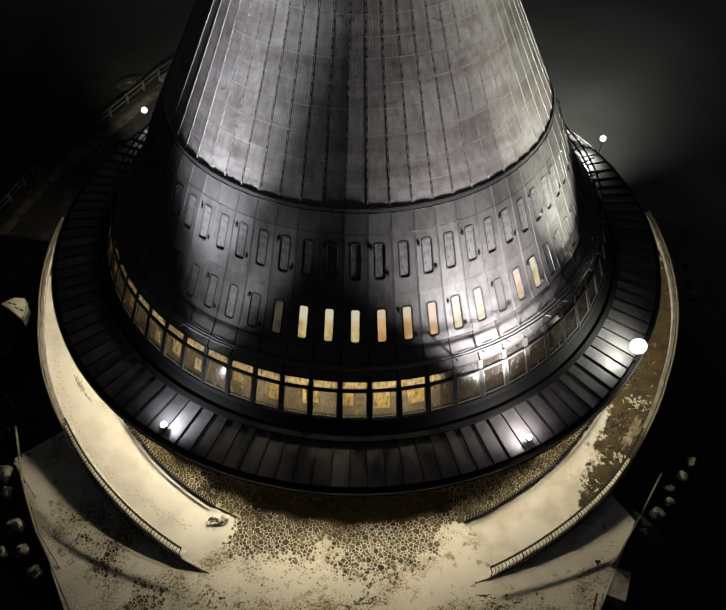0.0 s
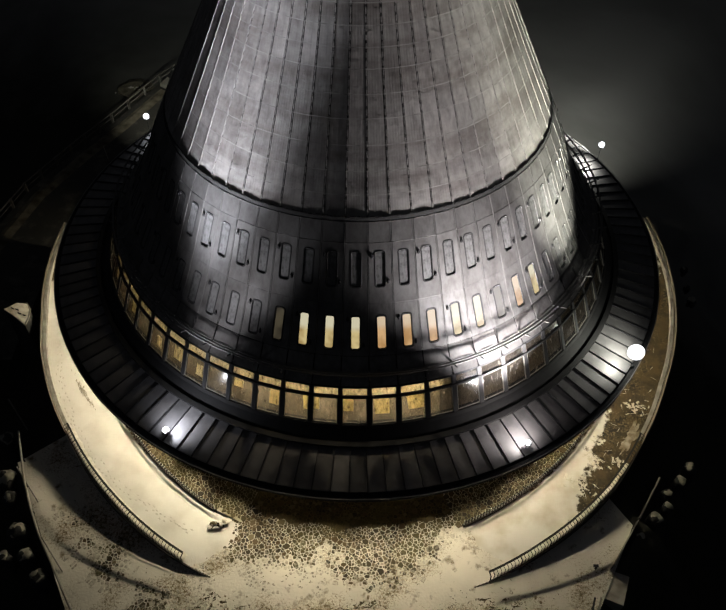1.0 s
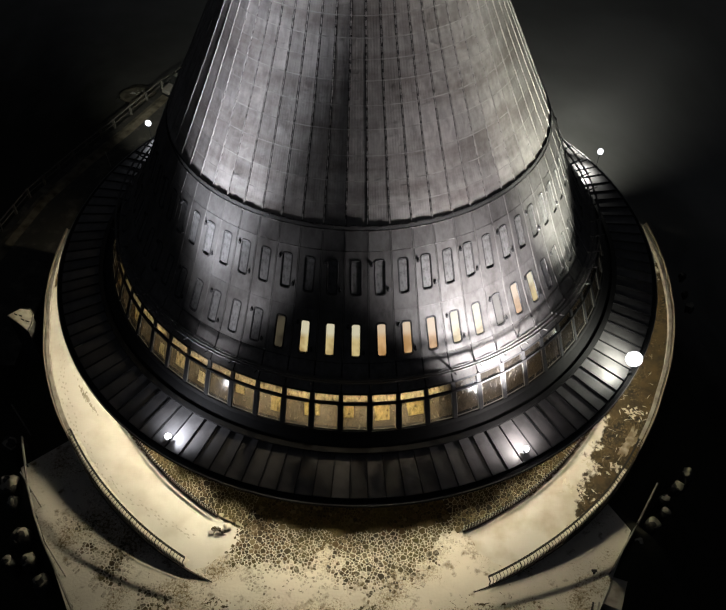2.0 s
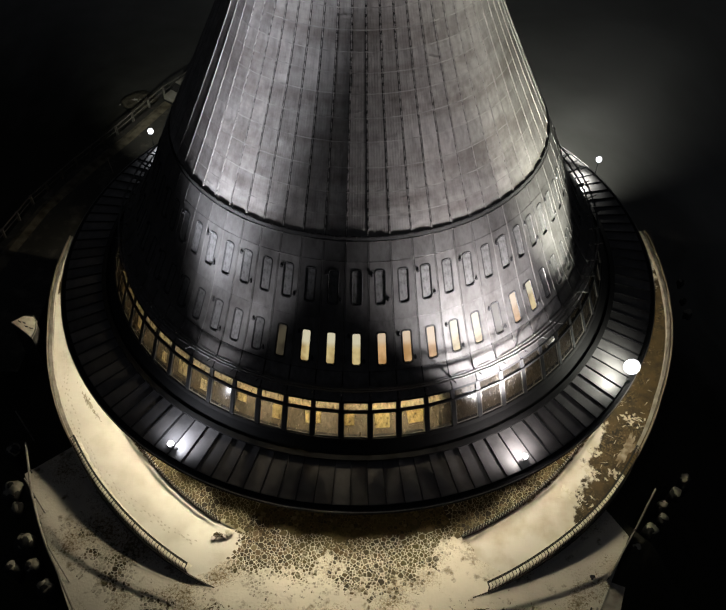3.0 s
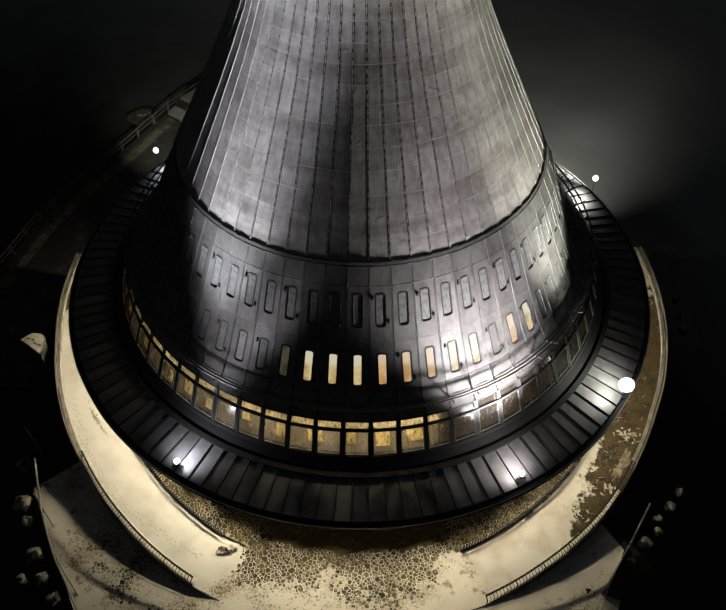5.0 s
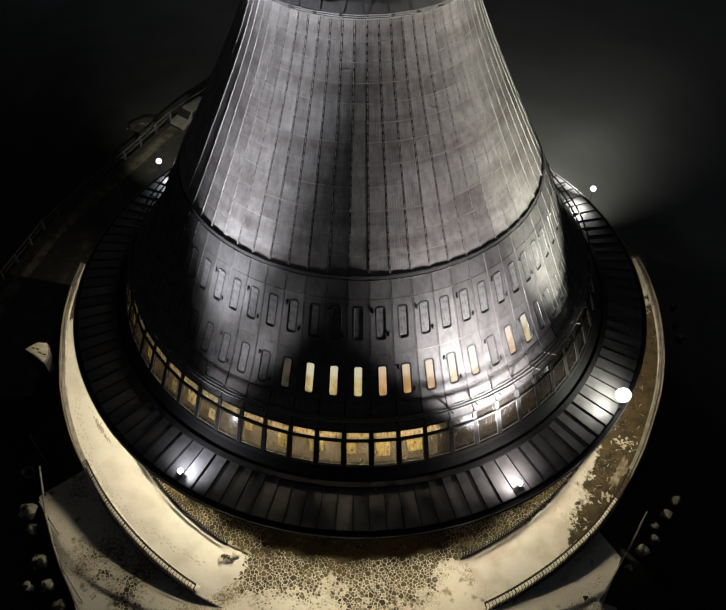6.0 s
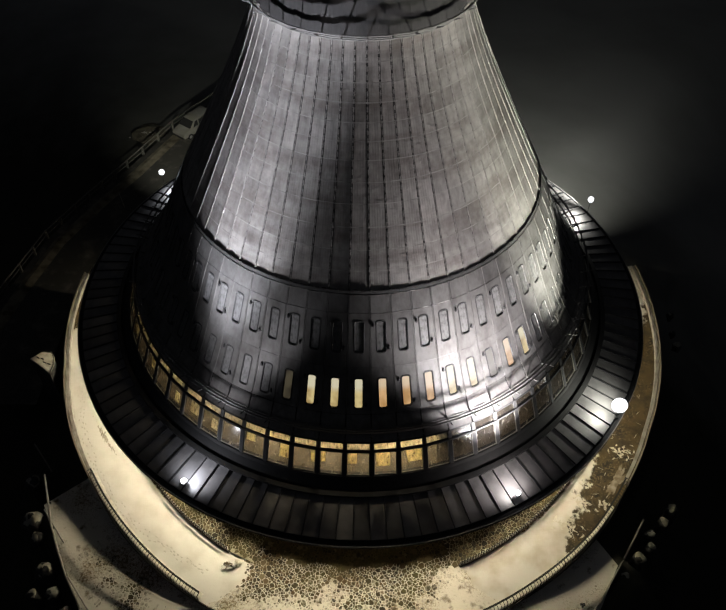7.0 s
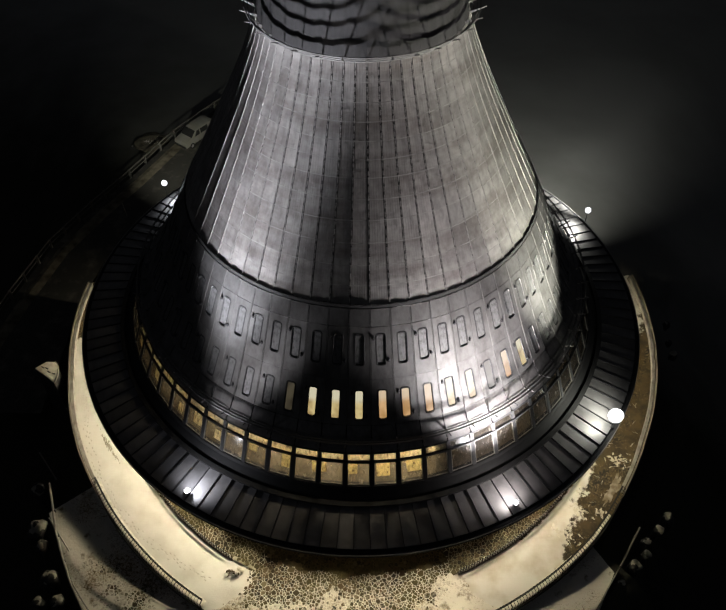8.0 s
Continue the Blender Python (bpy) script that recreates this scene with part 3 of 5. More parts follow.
def upright(bm, z0, z1, n, half, proud):
    """A strip along the joint of two facets; proud(i): how far it stands out at its i-th ring."""
    rings = []
    for i in range(n + 1):
        z = z0 + (z1 - z0) * i / n
        w = wide(z)
        rings.append([bm.verts.new(facet(w + s * half(i), z, o)) for s, o in ((-1, 0.0), (1, 0.0), (0.8, proud(i)), (-0.8, proud(i)))])
    for a, b in zip(rings, rings[1:]):
        for k in range(4):
            bm.faces.new((a[k], b[k], b[(k + 1) % 4], a[(k + 1) % 4]))
    bm.faces.new(rings[0])
    bm.faces.new(rings[-1][::-1])
    bmesh.ops.recalc_face_normals(bm, faces=bm.faces)


# bands of cladding: a dark core with one panel a facet
BANDS = [(18.58, 20.6), (20.6, 22.8), (22.8, 24.8), (24.8, 26.5), (26.5, 28.25), (28.25, 30.1)]
for z0, z1 in BANDS:
    bm = bmesh.new()
    ring_band(bm, [(R(z) - 0.03, z) for z in (z0 - 0.04, (z0 + z1) / 2, z1 + 0.04)], OFF - STEP / 2, OFF - STEP / 2 + 360, N)
    core = part("cladding_band", bm, CORE, tower, "band of weathered grey sheet-metal panels")
    bm = bmesh.new()
    plate(bm, z0, z1, 0.053, 0.03, 0.06, 4)
    first = part("panel", bm, SHEET, core)
    bm = bmesh.new()
    upright(bm, z0, z1, 40, lambda i: 0.008 if i % 8 < 3 else 0.028, lambda i: 0.047)
    seam = part("standing_seam", bm, SEAM, core)
    for i in range(N):
        if i:
            alike(first, turned(OFF + i * STEP), core)
            alike(seam, turned(OFF + i * STEP), core)
    first.matrix_basis = seam.matrix_basis = turned(OFF)
    for z in (z0, (z0 + z1) / 2):
        bm = bmesh.new()
        tilt = math.hypot(1, (R(z + 0.2) - R(z - 0.2)) / 0.4)
        loops = []
        for i in range(N * 6):
            th = OFF - STEP / 2 + i * STEP / 6
            flat = math.cos(HALF) / math.cos(radians((i % 6) * STEP / 6 - STEP / 2))
            wob = 0.018 * noise.noise((th * 0.55, z * 3.1, 0)) + 0.012 * noise.noise((th * 2.3, z * 1.7, 4))
            tall = 0.020 + 0.018 * max(0.0, noise.noise((th * 0.9, z * 2.3, 9)))
            loops.append([bm.verts.new(P(R(zz) * flat + o * tilt, th, zz)) for o, zz in ((0.0, z - tall + wob), (0.0312, z - tall + wob), (0.0312, z + tall + wob), (0.0, z + tall + wob))])
        for p, q in zip(loops, loops[1:] + loops[:1]):
            for c in range(4):
                bm.faces.new((p[c], q[c], q[(c + 1) % 4], p[(c + 1) % 4]))
        part("joint_strip", bm, SEAL, core)

# hotel storeys: panels with a long rounded slot window each
SLOT_W, SLOT_H = 0.48, 1.88


def slot(k, half_w, half_h, corner):
    """k-th of 24 points round a rounded slot."""
    q, i = divmod(k, 6)
    a = math.pi / 2 * q + math.pi / 2 * i / 5
    cx, cy = ((1, 1), (-1, 1), (-1, -1), (1, -1))[q]
    return cx * (half_w - corner) + corner * math.cos(a), cy * (half_h - corner) + corner * math.sin(a)


def slot_panel(bm, z0, z1, zc):
    """A facet panel with a slot hole, its reveal going inwards."""
    hole = [slot(k, SLOT_W / 2, SLOT_H / 2, 0.13) for k in range(24)]
    tall = math.hypot(1, (R(zc + 0.7) - R(zc - 0.7)) / 1.4)
    rim = [bm.verts.new(facet(u, zc + v / tall, 0.05)) for u, v in hole]
    deep = [bm.verts.new(facet(u * 0.94, zc + v / tall * 0.97, 0.012)) for u, v in hole]
    edge = []
    for q, i in (divmod(k, 6) for k in range(24)):
        f = (0, 0.25, 0.5, 0.5, 0.75, 1)[i]
        za, zb = z0, z1
        if q == 0:
            u, z = (1, zc + (zb - zc) * min(1, f * 2)) if f <= 0.5 else (2 - 2 * f, zb)
        elif q == 1:
            u, z = (-2 * f, zb) if f <= 0.5 else (-1, zb + (zc - zb) * (2 * f - 1))
        elif q == 2:
            u, z = (-1, zc + (za - zc) * f * 2) if f <= 0.5 else (-(2 - 2 * f), za)
        else:
            u, z = (2 * f, za) if f <= 0.5 else (1, za + (zc - za) * (2 * f - 1))
        edge.append(bm.verts.new(facet(u * (wide(z) - 0.042), z, 0.05)))
    back = [bm.verts.new(v.co + Vector((0, 0.07, -0.02))) for v in edge]
    for k in range(24):
        j = (k + 1) % 24
        bm.faces.new((edge[k], edge[j], rim[j], rim[k]))
        bm.faces.new((rim[k], rim[j], deep[j], deep[k]))
        bm.faces.new((back[k], back[j], edge[j], edge[k]))
    bmesh.ops.remove_doubles(bm, verts=bm.verts, dist=1e-4)


def slot_frame(bm, zc):
    tall = math.hypot(1, (R(zc + 0.7) - R(zc - 0.7)) / 1.4)
    loops = []
    for side, end, out in ((-0.03, -0.06, 0.024), (0.0, 0.0, 0.04), (0.010, 0.012, 0.065), (0.04, 0.044, 0.065), (0.06, 0.065, 0.05)):
        loops.append([bm.verts.new(facet(u, zc + v / tall, out)) for u, v in (slot(k, SLOT_W / 2 + side, SLOT_H / 2 + end, 0.13 + side) for k in range(24))])
    for a, b in zip(loops, loops[1:]):
        for k in range(24):
            j = (k + 1) % 24
            bm.faces.new((a[k], b[k], b[j], a[j]))


def slot_pane(bm, zc):
    tall = math.hypot(1, (R(zc + 0.7) - R(zc - 0.7)) / 1.4)
    bm.faces.new([bm.verts.new(facet(u, zc + v / tall, 0.018)) for u, v in (slot(k, SLOT_W / 2 - 0.01, SLOT_H / 2 - 0.01, 0.12) for k in range(24))])


def stud(bm, u, z):
    """A drop-shaped lug beside a slot."""
    drop = lambda k, a: (k * 0.85 * math.cos(a), k * (1.15 * math.sin(a) + (0.6 if i_top(a) else 0.0)))
    i_top = lambda a: abs(a - math.pi / 2) < 0.1
    turn = [2 * math.pi * i / 8 for i in range(8)]
    base = [bm.verts.new(facet(u + drop(0.105, a)[0], z + drop(0.105, a)[1], 0.05)) for a in turn]
    mid = [bm.verts.new(facet(u + drop(0.08, a)[0], z + drop(0.08, a)[1], 0.10)) for a in turn]
    tip = bm.verts.new(facet(u, z + 0.05, 0.125))
    for i in range(8):
        j = (i + 1) % 8
        bm.faces.new((base[i], base[j], mid[j], mid[i]))
        bm.faces.new((mid[i], mid[j], tip))


STOREYS = [(11.9, 14.44, 13.0, 0), (14.45, 17.42, 16.15, 1)]
# lit slots of the lower storey, by facet counted from the one that faces azimuth OFF
LIT = {-3: LIT_C, -2: LIT_A, -1: LIT_A, 0: LIT_A, 1: LIT_B, 2: LIT_B, 3: LIT_B, 4: LIT_A, 5: LIT_A, 6: LIT_C, 7: LIT_B, 8: LIT_A}
for z0, z1, zc, row in STOREYS:
    bm = bmesh.new()
    ring_band(bm, [(R(z) - 0.22, z) for z in (z0 - 0.02, zc, z1 + 0.02)], OFF - STEP / 2, OFF - STEP / 2 + 360, N)
    core = part("hotel_storey", bm, CORE, tower, "storey of dull aluminium panels with slot windows")
    meshes = []
    for maker, name, mat in ((slot_panel, "panel", HOTEL), (slot_frame, "window_frame", TAR), (slot_pane, "window_pane", SLITGLASS)):
        bm = bmesh.new()
        maker(bm, z0, z1, zc) if maker is slot_panel else maker(bm, zc)
        meshes.append(part(name, bm, mat, core, "" if name != "window_pane" else "dark curtained slot window pane"))
    dark_pane = meshes[2].data
    bm = bmesh.new()
    stud(bm, -SLOT_W / 2 - 0.17, zc + 0.66)
    lug_a = part("lug", bm, DARK, core)
    bm = bmesh.new()
    stud(bm, SLOT_W / 2 + 0.17, zc - 0.62)
    lug_b = part("lug", bm, DARK, core)
    for i in range(N):
        k = i if i < N / 2 else i - N
        m = turned(OFF + k * STEP)
        for ob in meshes:
            o = ob if i == 0 else alike(ob, m, core)
            if ob is meshes[2]:
                o.data = dark_pane
            if i == 0:
                o.matrix_basis = m
            if ob is meshes[2] and row == 0 and k in LIT:
                o.data = dark_pane.copy()
                o.data.materials[0] = LIT[k]
                tagged(o, "warmly lit slot window pane")
        if (k + row) % 2 == 0:
            for ob in (lug_a, lug_b):
                if i == 0 or (row == 1 and k == 1):
                    ob.matrix_basis = m
                else:
                    alike(ob, m, core)
# thin cover strips over the upright joints of the hotel panels
bm = bmesh.new()
upright(bm, 11.92, 18.42, 9, lambda i: 0.02, lambda i: 0.053)
strip = part("cover_strip", bm, COVER, tower)
for i in range(1, N):
    alike(strip, turned(OFF + i * STEP), tower)
strip.matrix_basis = turned(OFF)
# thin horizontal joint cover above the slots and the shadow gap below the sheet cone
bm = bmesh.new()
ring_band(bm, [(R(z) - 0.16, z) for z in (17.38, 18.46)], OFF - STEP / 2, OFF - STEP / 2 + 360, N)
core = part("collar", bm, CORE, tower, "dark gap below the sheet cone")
bm = bmesh.new()
plate(bm, 17.46, 18.38, 0.042, 0.05, 0.08, 1)
first = part("panel", bm, HOTEL, core)
for i in range(1, N):
    alike(first, turned(OFF + i * STEP), core)
first.matrix_basis = turned(OFF)
for z in (14.445, 17.44, 18.40):
    bm = bmesh.new()
    ring_band(bm, [(R(z) + o, z + dz) for o, dz in ((-0.1, -0.012), (0.054, -0.012), (0.05, 0.016), (-0.1, 0.016))], OFF - STEP / 2, OFF - STEP / 2 + 360, N, True)
    part("joint_strip", bm, HOTEL, tower)
# ragged row of black teeth in the gap
teeth_rng = random.Random(8)
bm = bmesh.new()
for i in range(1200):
    th = i * 0.3 + teeth_rng.uniform(-0.15, 0.15)
    zt, w = 18.62 + teeth_rng.uniform(0.0, 0.06) + 0.05 * noise.noise((th * 0.8, 0, 0)), teeth_rng.uniform(0.2, 0.4)
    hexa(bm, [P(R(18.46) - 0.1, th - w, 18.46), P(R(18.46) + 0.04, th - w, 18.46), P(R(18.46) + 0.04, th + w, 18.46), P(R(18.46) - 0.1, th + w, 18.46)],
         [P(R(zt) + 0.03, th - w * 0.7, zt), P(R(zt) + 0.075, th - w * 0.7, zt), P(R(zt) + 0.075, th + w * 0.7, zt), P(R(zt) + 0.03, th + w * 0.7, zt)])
tagged(part("brush_strip", bm, CORE, tower, "ragged black toothed strip in the gap"), kind="stuff")
# plain sheet apron between the restaurant windows and the hotel panels
bm = bmesh.new()
ring_band(bm, [(R(z) - 0.16, z) for z in (10.5, 11.2, 11.95)], OFF - STEP / 2, OFF - STEP / 2 + 360, N)
core = part("apron", bm, CORE, tower, "plain dark apron above the restaurant windows")
bm = bmesh.new()
plate(bm, 10.62, 11.87, 0.035, 0.03, 0.06, 2)
first = part("panel", bm, HOTEL, core)
for i in range(1, N):
    alike(first, turned(OFF + i * STEP), core)
first.matrix_basis = turned(OFF)

# restaurant window band
bm = bmesh.new()
ring_band(bm, [(16.72, 8.2), (16.62, 8.42), (16.3, 8.42), (16.3, 8.1), (16.6, 8.05)], OFF - STEP / 2, OFF - STEP / 2 + 360, N, True)
part("window_sill", bm, CORE, tower)
for z0, z1, out in ((10.0, 10.10, 0.05), (10.55, 10.64, 0.04)):
    bm = bmesh.new()
    ring_band(bm, [(R(z0) + out, z0), (R(z1) + out, z1), (R(z1) - 0.12, z1), (R(z0) - 0.12, z0)], OFF - STEP / 2, OFF - STEP / 2 + 360, N, True)
    part("transom", bm, TAR, tower)
bm = bmesh.new()
w0, w1 = wide(8.4), wide(10.6)
hexa(bm, [facet(w0 - 0.12, 8.4, -0.12), facet(w0 + 0.12, 8.4, -0.12), facet(w0 + 0.12, 8.4, 0.06), facet(w0 - 0.12, 8.4, 0.06)],
     [facet(w1 - 0.12, 10.6, -0.12), facet(w1 + 0.12, 10.6, -0.12), facet(w1 + 0.12, 10.6, 0.06), facet(w1 - 0.12, 10.6, 0.06)])
mull = part("mullion", bm, TAR, tower)
panes = []
for z0, z1 in ((8.42, 10.0), (10.10, 10.55)):
    bm = bmesh.new()
    face(bm, facet(-wide(z0) + 0.11, z0, -0.04), facet(wide(z0) - 0.11, z0, -0.04), facet(wide(z1) - 0.11, z1, -0.04), facet(-wide(z1) + 0.11, z1, -0.04))
    ob = part("window_pane", bm, GLASS, tower, "dusty restaurant window pane")
    ob.visible_shadow = False
    panes.append(ob)
bm = bmesh.new()
loops = []
for grow, out in ((0.0, -0.035), (0.0, 0.0), (0.05, 0.0), (0.05, -0.035)):
    loops.append([bm.verts.new(facet(sx * (wide(z) - 0.12 - grow), z + sz * grow, out)) for sx, z, sz in ((-1, 8.43, 1), (1, 8.43, 1), (1, 9.99, -1), (-1, 9.99, -1))])
for a, b in zip(loops, loops[1:]):
    for k in range(4):
        bm.faces.new((a[k], a[(k + 1) % 4], b[(k + 1) % 4], b[k]))
bmesh.ops.recalc_face_normals(bm, faces=bm.faces)
sash = part("sash", bm, SASH, tower)
for i in range(1, N):
    alike(sash, turned(OFF + i * STEP), tower)
sash.matrix_basis = turned(OFF)
for i in range(1, N):
    m = turned(OFF + i * STEP)
    alike(mull, m, tower)
    for ob in panes:
        alike(ob, m, tower).visible_shadow = False
for ob in (mull, *panes):
    ob.matrix_basis = turned(OFF)
# the dining room behind: floor, inner wall, ceiling
bm = bmesh.new()
ring_band(bm, [(12.6, 8.25), (16.35, 8.25)], 0, 360, 96)
tagged(mesh_ob("floor_dining", bm, WOOD), "warm wooden floor of the restaurant", "floor", kind="structure")
bm = bmesh.new()
ring_band(bm, [(13.6, 8.25), (13.6, 10.55), (13.4, 10.55), (13.4, 8.25)], 0, 360, 96, True)
tagged(mesh_ob("wall_dining", bm, WOOD), "wood-panelled inner wall of the restaurant", "wall", kind="structure")
bm = bmesh.new()
ring_band(bm, [(13.3, 10.6), (15.5, 10.6), (15.5, 10.64), (13.3, 10.64)], 0, 360, 96, True)
tagged(mesh_ob("ceiling_dining", bm, WALLP), "pale ceiling of the restaurant", "ceiling", kind="structure")
# added walls that keep the dining lamps' light from the windows beyond
for k, th in enumerate((-96.0, 17.2)):
    bm = bmesh.new()
    ring_band(bm, [(13.5, 8.25), (16.2, 8.25), (15.5, 10.6), (13.5, 10.6)], th, th + 0.6, 1, True)
    tagged(mesh_ob("wall_partition_%d" % (k + 1), bm, WOOD), "added wooden partition that stops the lamp light in the restaurant", "wall", kind="structure")
for th in DINING:
    pend = thing("pendant_lamp", "warm glass pendant lamp under the restaurant ceiling", "lamp", P(14.5, th, 10.2), "pendant lamps of the restaurant")
    bm = bmesh.new()
    bmesh.ops.create_uvsphere(bm, u_segments=12, v_segments=8, radius=0.10)
    g = part("globe", bm, TUBE, pend, "", True)
    g.visible_shadow = False
    bm = bmesh.new()
    rod(bm, (0, 0, 0.1), (0, 0, 0.4), 0.015)
    part("cord", bm, DARK, pend)
# blinds drawn in some bays: facet, offset across, width, lower and upper height
BLINDS = [(-10, 0.1, 0.5, 8.9, 9.8), (-12, -0.1, 0.6, 8.8, 9.6), (-7, 0.1, 0.7, 8.9, 9.9), (-6, 0.2, 0.5, 8.8, 9.5), (-4, -0.3, 0.55, 9.3, 10.0), (-3, 0.3, 0.6, 8.9, 9.8), (-2, 0.5, 0.25, 9.0, 10.0), (-1, -0.5, 0.3, 9.1, 10.0),
          (0, -0.35, 0.55, 9.1, 10.0), (1, -0.1, 0.8, 8.9, 9.9), (2, 0.2, 0.85, 9.0, 10.0), (-8, 0.0, 0.4, 8.7, 9.4)]
for k, u, w, z0, z1 in BLINDS:
    bm = bmesh.new()
    lean = random.uniform(-0.15, 0.15)
    hexa(bm, [facet(u - w / 2, z0, -0.20), facet(u + w / 2, z0, -0.20), facet(u + w / 2, z0, -0.17), facet(u - w / 2, z0, -0.17)],
         [facet(u - w / 2 - lean, z1, -0.20), facet(u + w / 2, z1, -0.20), facet(u + w / 2, z1, -0.17), facet(u - w / 2 - lean, z1, -0.17)])
    ob = tagged(mesh_ob("window_blind", bm, BLIND), "yellow fabric blind hanging behind a restaurant window", "blind", "window blinds")
    ob.matrix_world = turned(OFF + k * STEP)


# cream fabric strips behind the upper panes of the lit bays
bm = bmesh.new()
hexa(bm, [facet(-wide(10.1) + 0.13, 10.11, -0.09), facet(wide(10.1) - 0.13, 10.11, -0.09), facet(wide(10.1) - 0.13, 10.11, -0.07), facet(-wide(10.1) + 0.13, 10.11, -0.07)],
     [facet(-wide(10.54) + 0.13, 10.54, -0.09), facet(wide(10.54) - 0.13, 10.54, -0.09), facet(wide(10.54) - 0.13, 10.54, -0.07), facet(-wide(10.54) + 0.13, 10.54, -0.07)])
val = part("upper_blind", bm, CREAM, tower, "cream fabric strip behind an upper pane")
for k in range(-16, 4):
    if k:
        alike(val, turned(OFF + k * STEP), tower)
val.matrix_basis = turned(OFF)


# guard rails: three bars on brackets round the tower
def guard_rail(rz, bracket_step, label, foot, thick, tall, mat):
    rail = thing("guard_rail", label, "guard rail")
    n = int(360 / bracket_step)
    for r, z in rz:
        bm = bmesh.new()
        ring_band(bm, [(r - thick, z - tall), (r + thick, z - tall), (r + thick, z + tall), (r - thick, z + tall)], 0, 360, n, True)
        part("bar", bm, mat, rail)
    bm = bmesh.new()
    (r0, z0), (r1, z1) = foot, rz[-1]
    pts = [(r0, z0 - 0.12), (r1 + 0.28, z1 + 0.0), (r1 + 0.28, z1 + 0.03), (r0, z0 + 0.06)]
    side = lambda x: [Vector((x, -r, z)) for r, z in pts]
    hexa(bm, side(-0.03), side(0.03))
    br = part("bracket", bm, mat, rail)
    for i in range(1, n):
        alike(br, turned(OFF + STEP / 2 + i * bracket_step), rail)
    br.matrix_basis = turned(OFF + STEP / 2)


guard_rail([(15.12, 11.18), (15.40, 11.37), (15.68, 11.56)], STEP, "ring of three galvanised bars on brackets above the restaurant windows", (14.85, 11.05), 0.055, 0.025, RAILD)
guard_rail([(5.95, 30.22), (6.12, 30.41), (6.29, 30.6)], STEP * 2, "ring of three galvanised bars on brackets high on the tower", (5.55, 30.15), 0.032, 0.028, RINGM)

# upper shaft above the high rail: wider sheets, darkened in colour for the shade
bm = bmesh.new()
ring_band(bm, [(R(z) - 0.04, z) for z in (30.1, 32, 34, 37, 40, 47)], 0, 360, N)
core = part("upper_shaft", bm, CORE, tower, "upper shaft of the tower with shade in its colour")
for z0, z1 in ((30.14, 33.2), (33.25, 36.6), (36.65, 40.5)):
    bm = bmesh.new()
    for s in (0, STEP):
        sub = bmesh.new()
        plate(sub, z0, z1, 0.0, 0.02, 0.05, 2)
        sub.transform(turned(s))
        me = bpy.data.meshes.new("tmp")
        sub.to_mesh(me)
        sub.free()
        bm.from_mesh(me)
        bpy.data.meshes.remove(me)
    first = part("panel", bm, SHAFT, core)
    for i in range(1, N // 2):
        alike(first, turned(OFF + i * 2 * STEP), core)
    first.matrix_basis = turned(OFF)

# ---- skirt roof ----
roof = thing("skirt_roof", "wide ring roof of dark wet sheet metal with standing seams", "roof")
NR = 128
RS = 360 / NR
bm = bmesh.new()
ring_band(bm, [(16.6, 8.1), (17.5, 7.55), (19.9, 7.17), (20.12, 7.12), (20.26, 7.14), (20.34, 7.14), (20.34, 6.85), (20.1, 6.6), (16.5, 6.3), (16.5, 8.0)], 0, 360, 128, True)
part("roof_deck", bm, CORE, roof)
bm = bmesh.new()
a = RS / 2 - 0.03


def roof_point(r, th, up=0.0):
    return P(r, th, 7.62 - (r - 17.55) * 0.115 + up)


hexa(bm, [roof_point(17.55, -a, -0.03), roof_point(20.04, -a, -0.03), roof_point(20.04, a, -0.03), roof_point(17.55, a, -0.03)],
     [roof_point(17.55, -a, 0.02), roof_point(20.04, -a, 0.02), roof_point(20.04, a, 0.02), roof_point(17.55, a, 0.02)])
sheet = part("roof_panel", bm, ROOF, roof)
bm = bmesh.new()
hexa(bm, [roof_point(17.5, a - 0.07), roof_point(20.06, a - 0.06), roof_point(20.06, a + 0.12), roof_point(17.5, a + 0.13)],
     [roof_point(17.5, a - 0.03, 0.12), roof_point(20.06, a - 0.02, 0.12), roof_point(20.06, a + 0.08, 0.12), roof_point(17.5, a + 0.09, 0.12)])
seam = part("standing_seam", bm, DARK, roof)
for i in range(1, NR):
    m = turned(22.1 - RS / 2 + i * RS)
    alike(sheet, m, roof)
    alike(seam, m, roof)
sheet.matrix_basis = seam.matrix_basis = turned(22.1 - RS / 2)
bm = bmesh.new()
ring_band(bm, [(20.24, 7.0), (20.30, 7.20), (20.36, 7.20), (20.40, 6.95)], 0, 360, 128, True)
part("gutter", bm, TAR, roof)
bm = bmesh.new()
ring_band(bm, [(20.362, 7.17), (20.362, 7.215), (20.41, 7.215), (20.41, 7.17)], 0, 360, 128, True)
part("gutter_lip", bm, EDGE, roof, "thin bare metal lip of the gutter")
bm = bmesh.new()
ring_band(bm, [(17.3, 7.72), (17.6, 7.72), (17.6, 7.85), (17.3, 7.9)], 0, 360, 128, True)
part("ridge_cap", bm, CORE, roof)

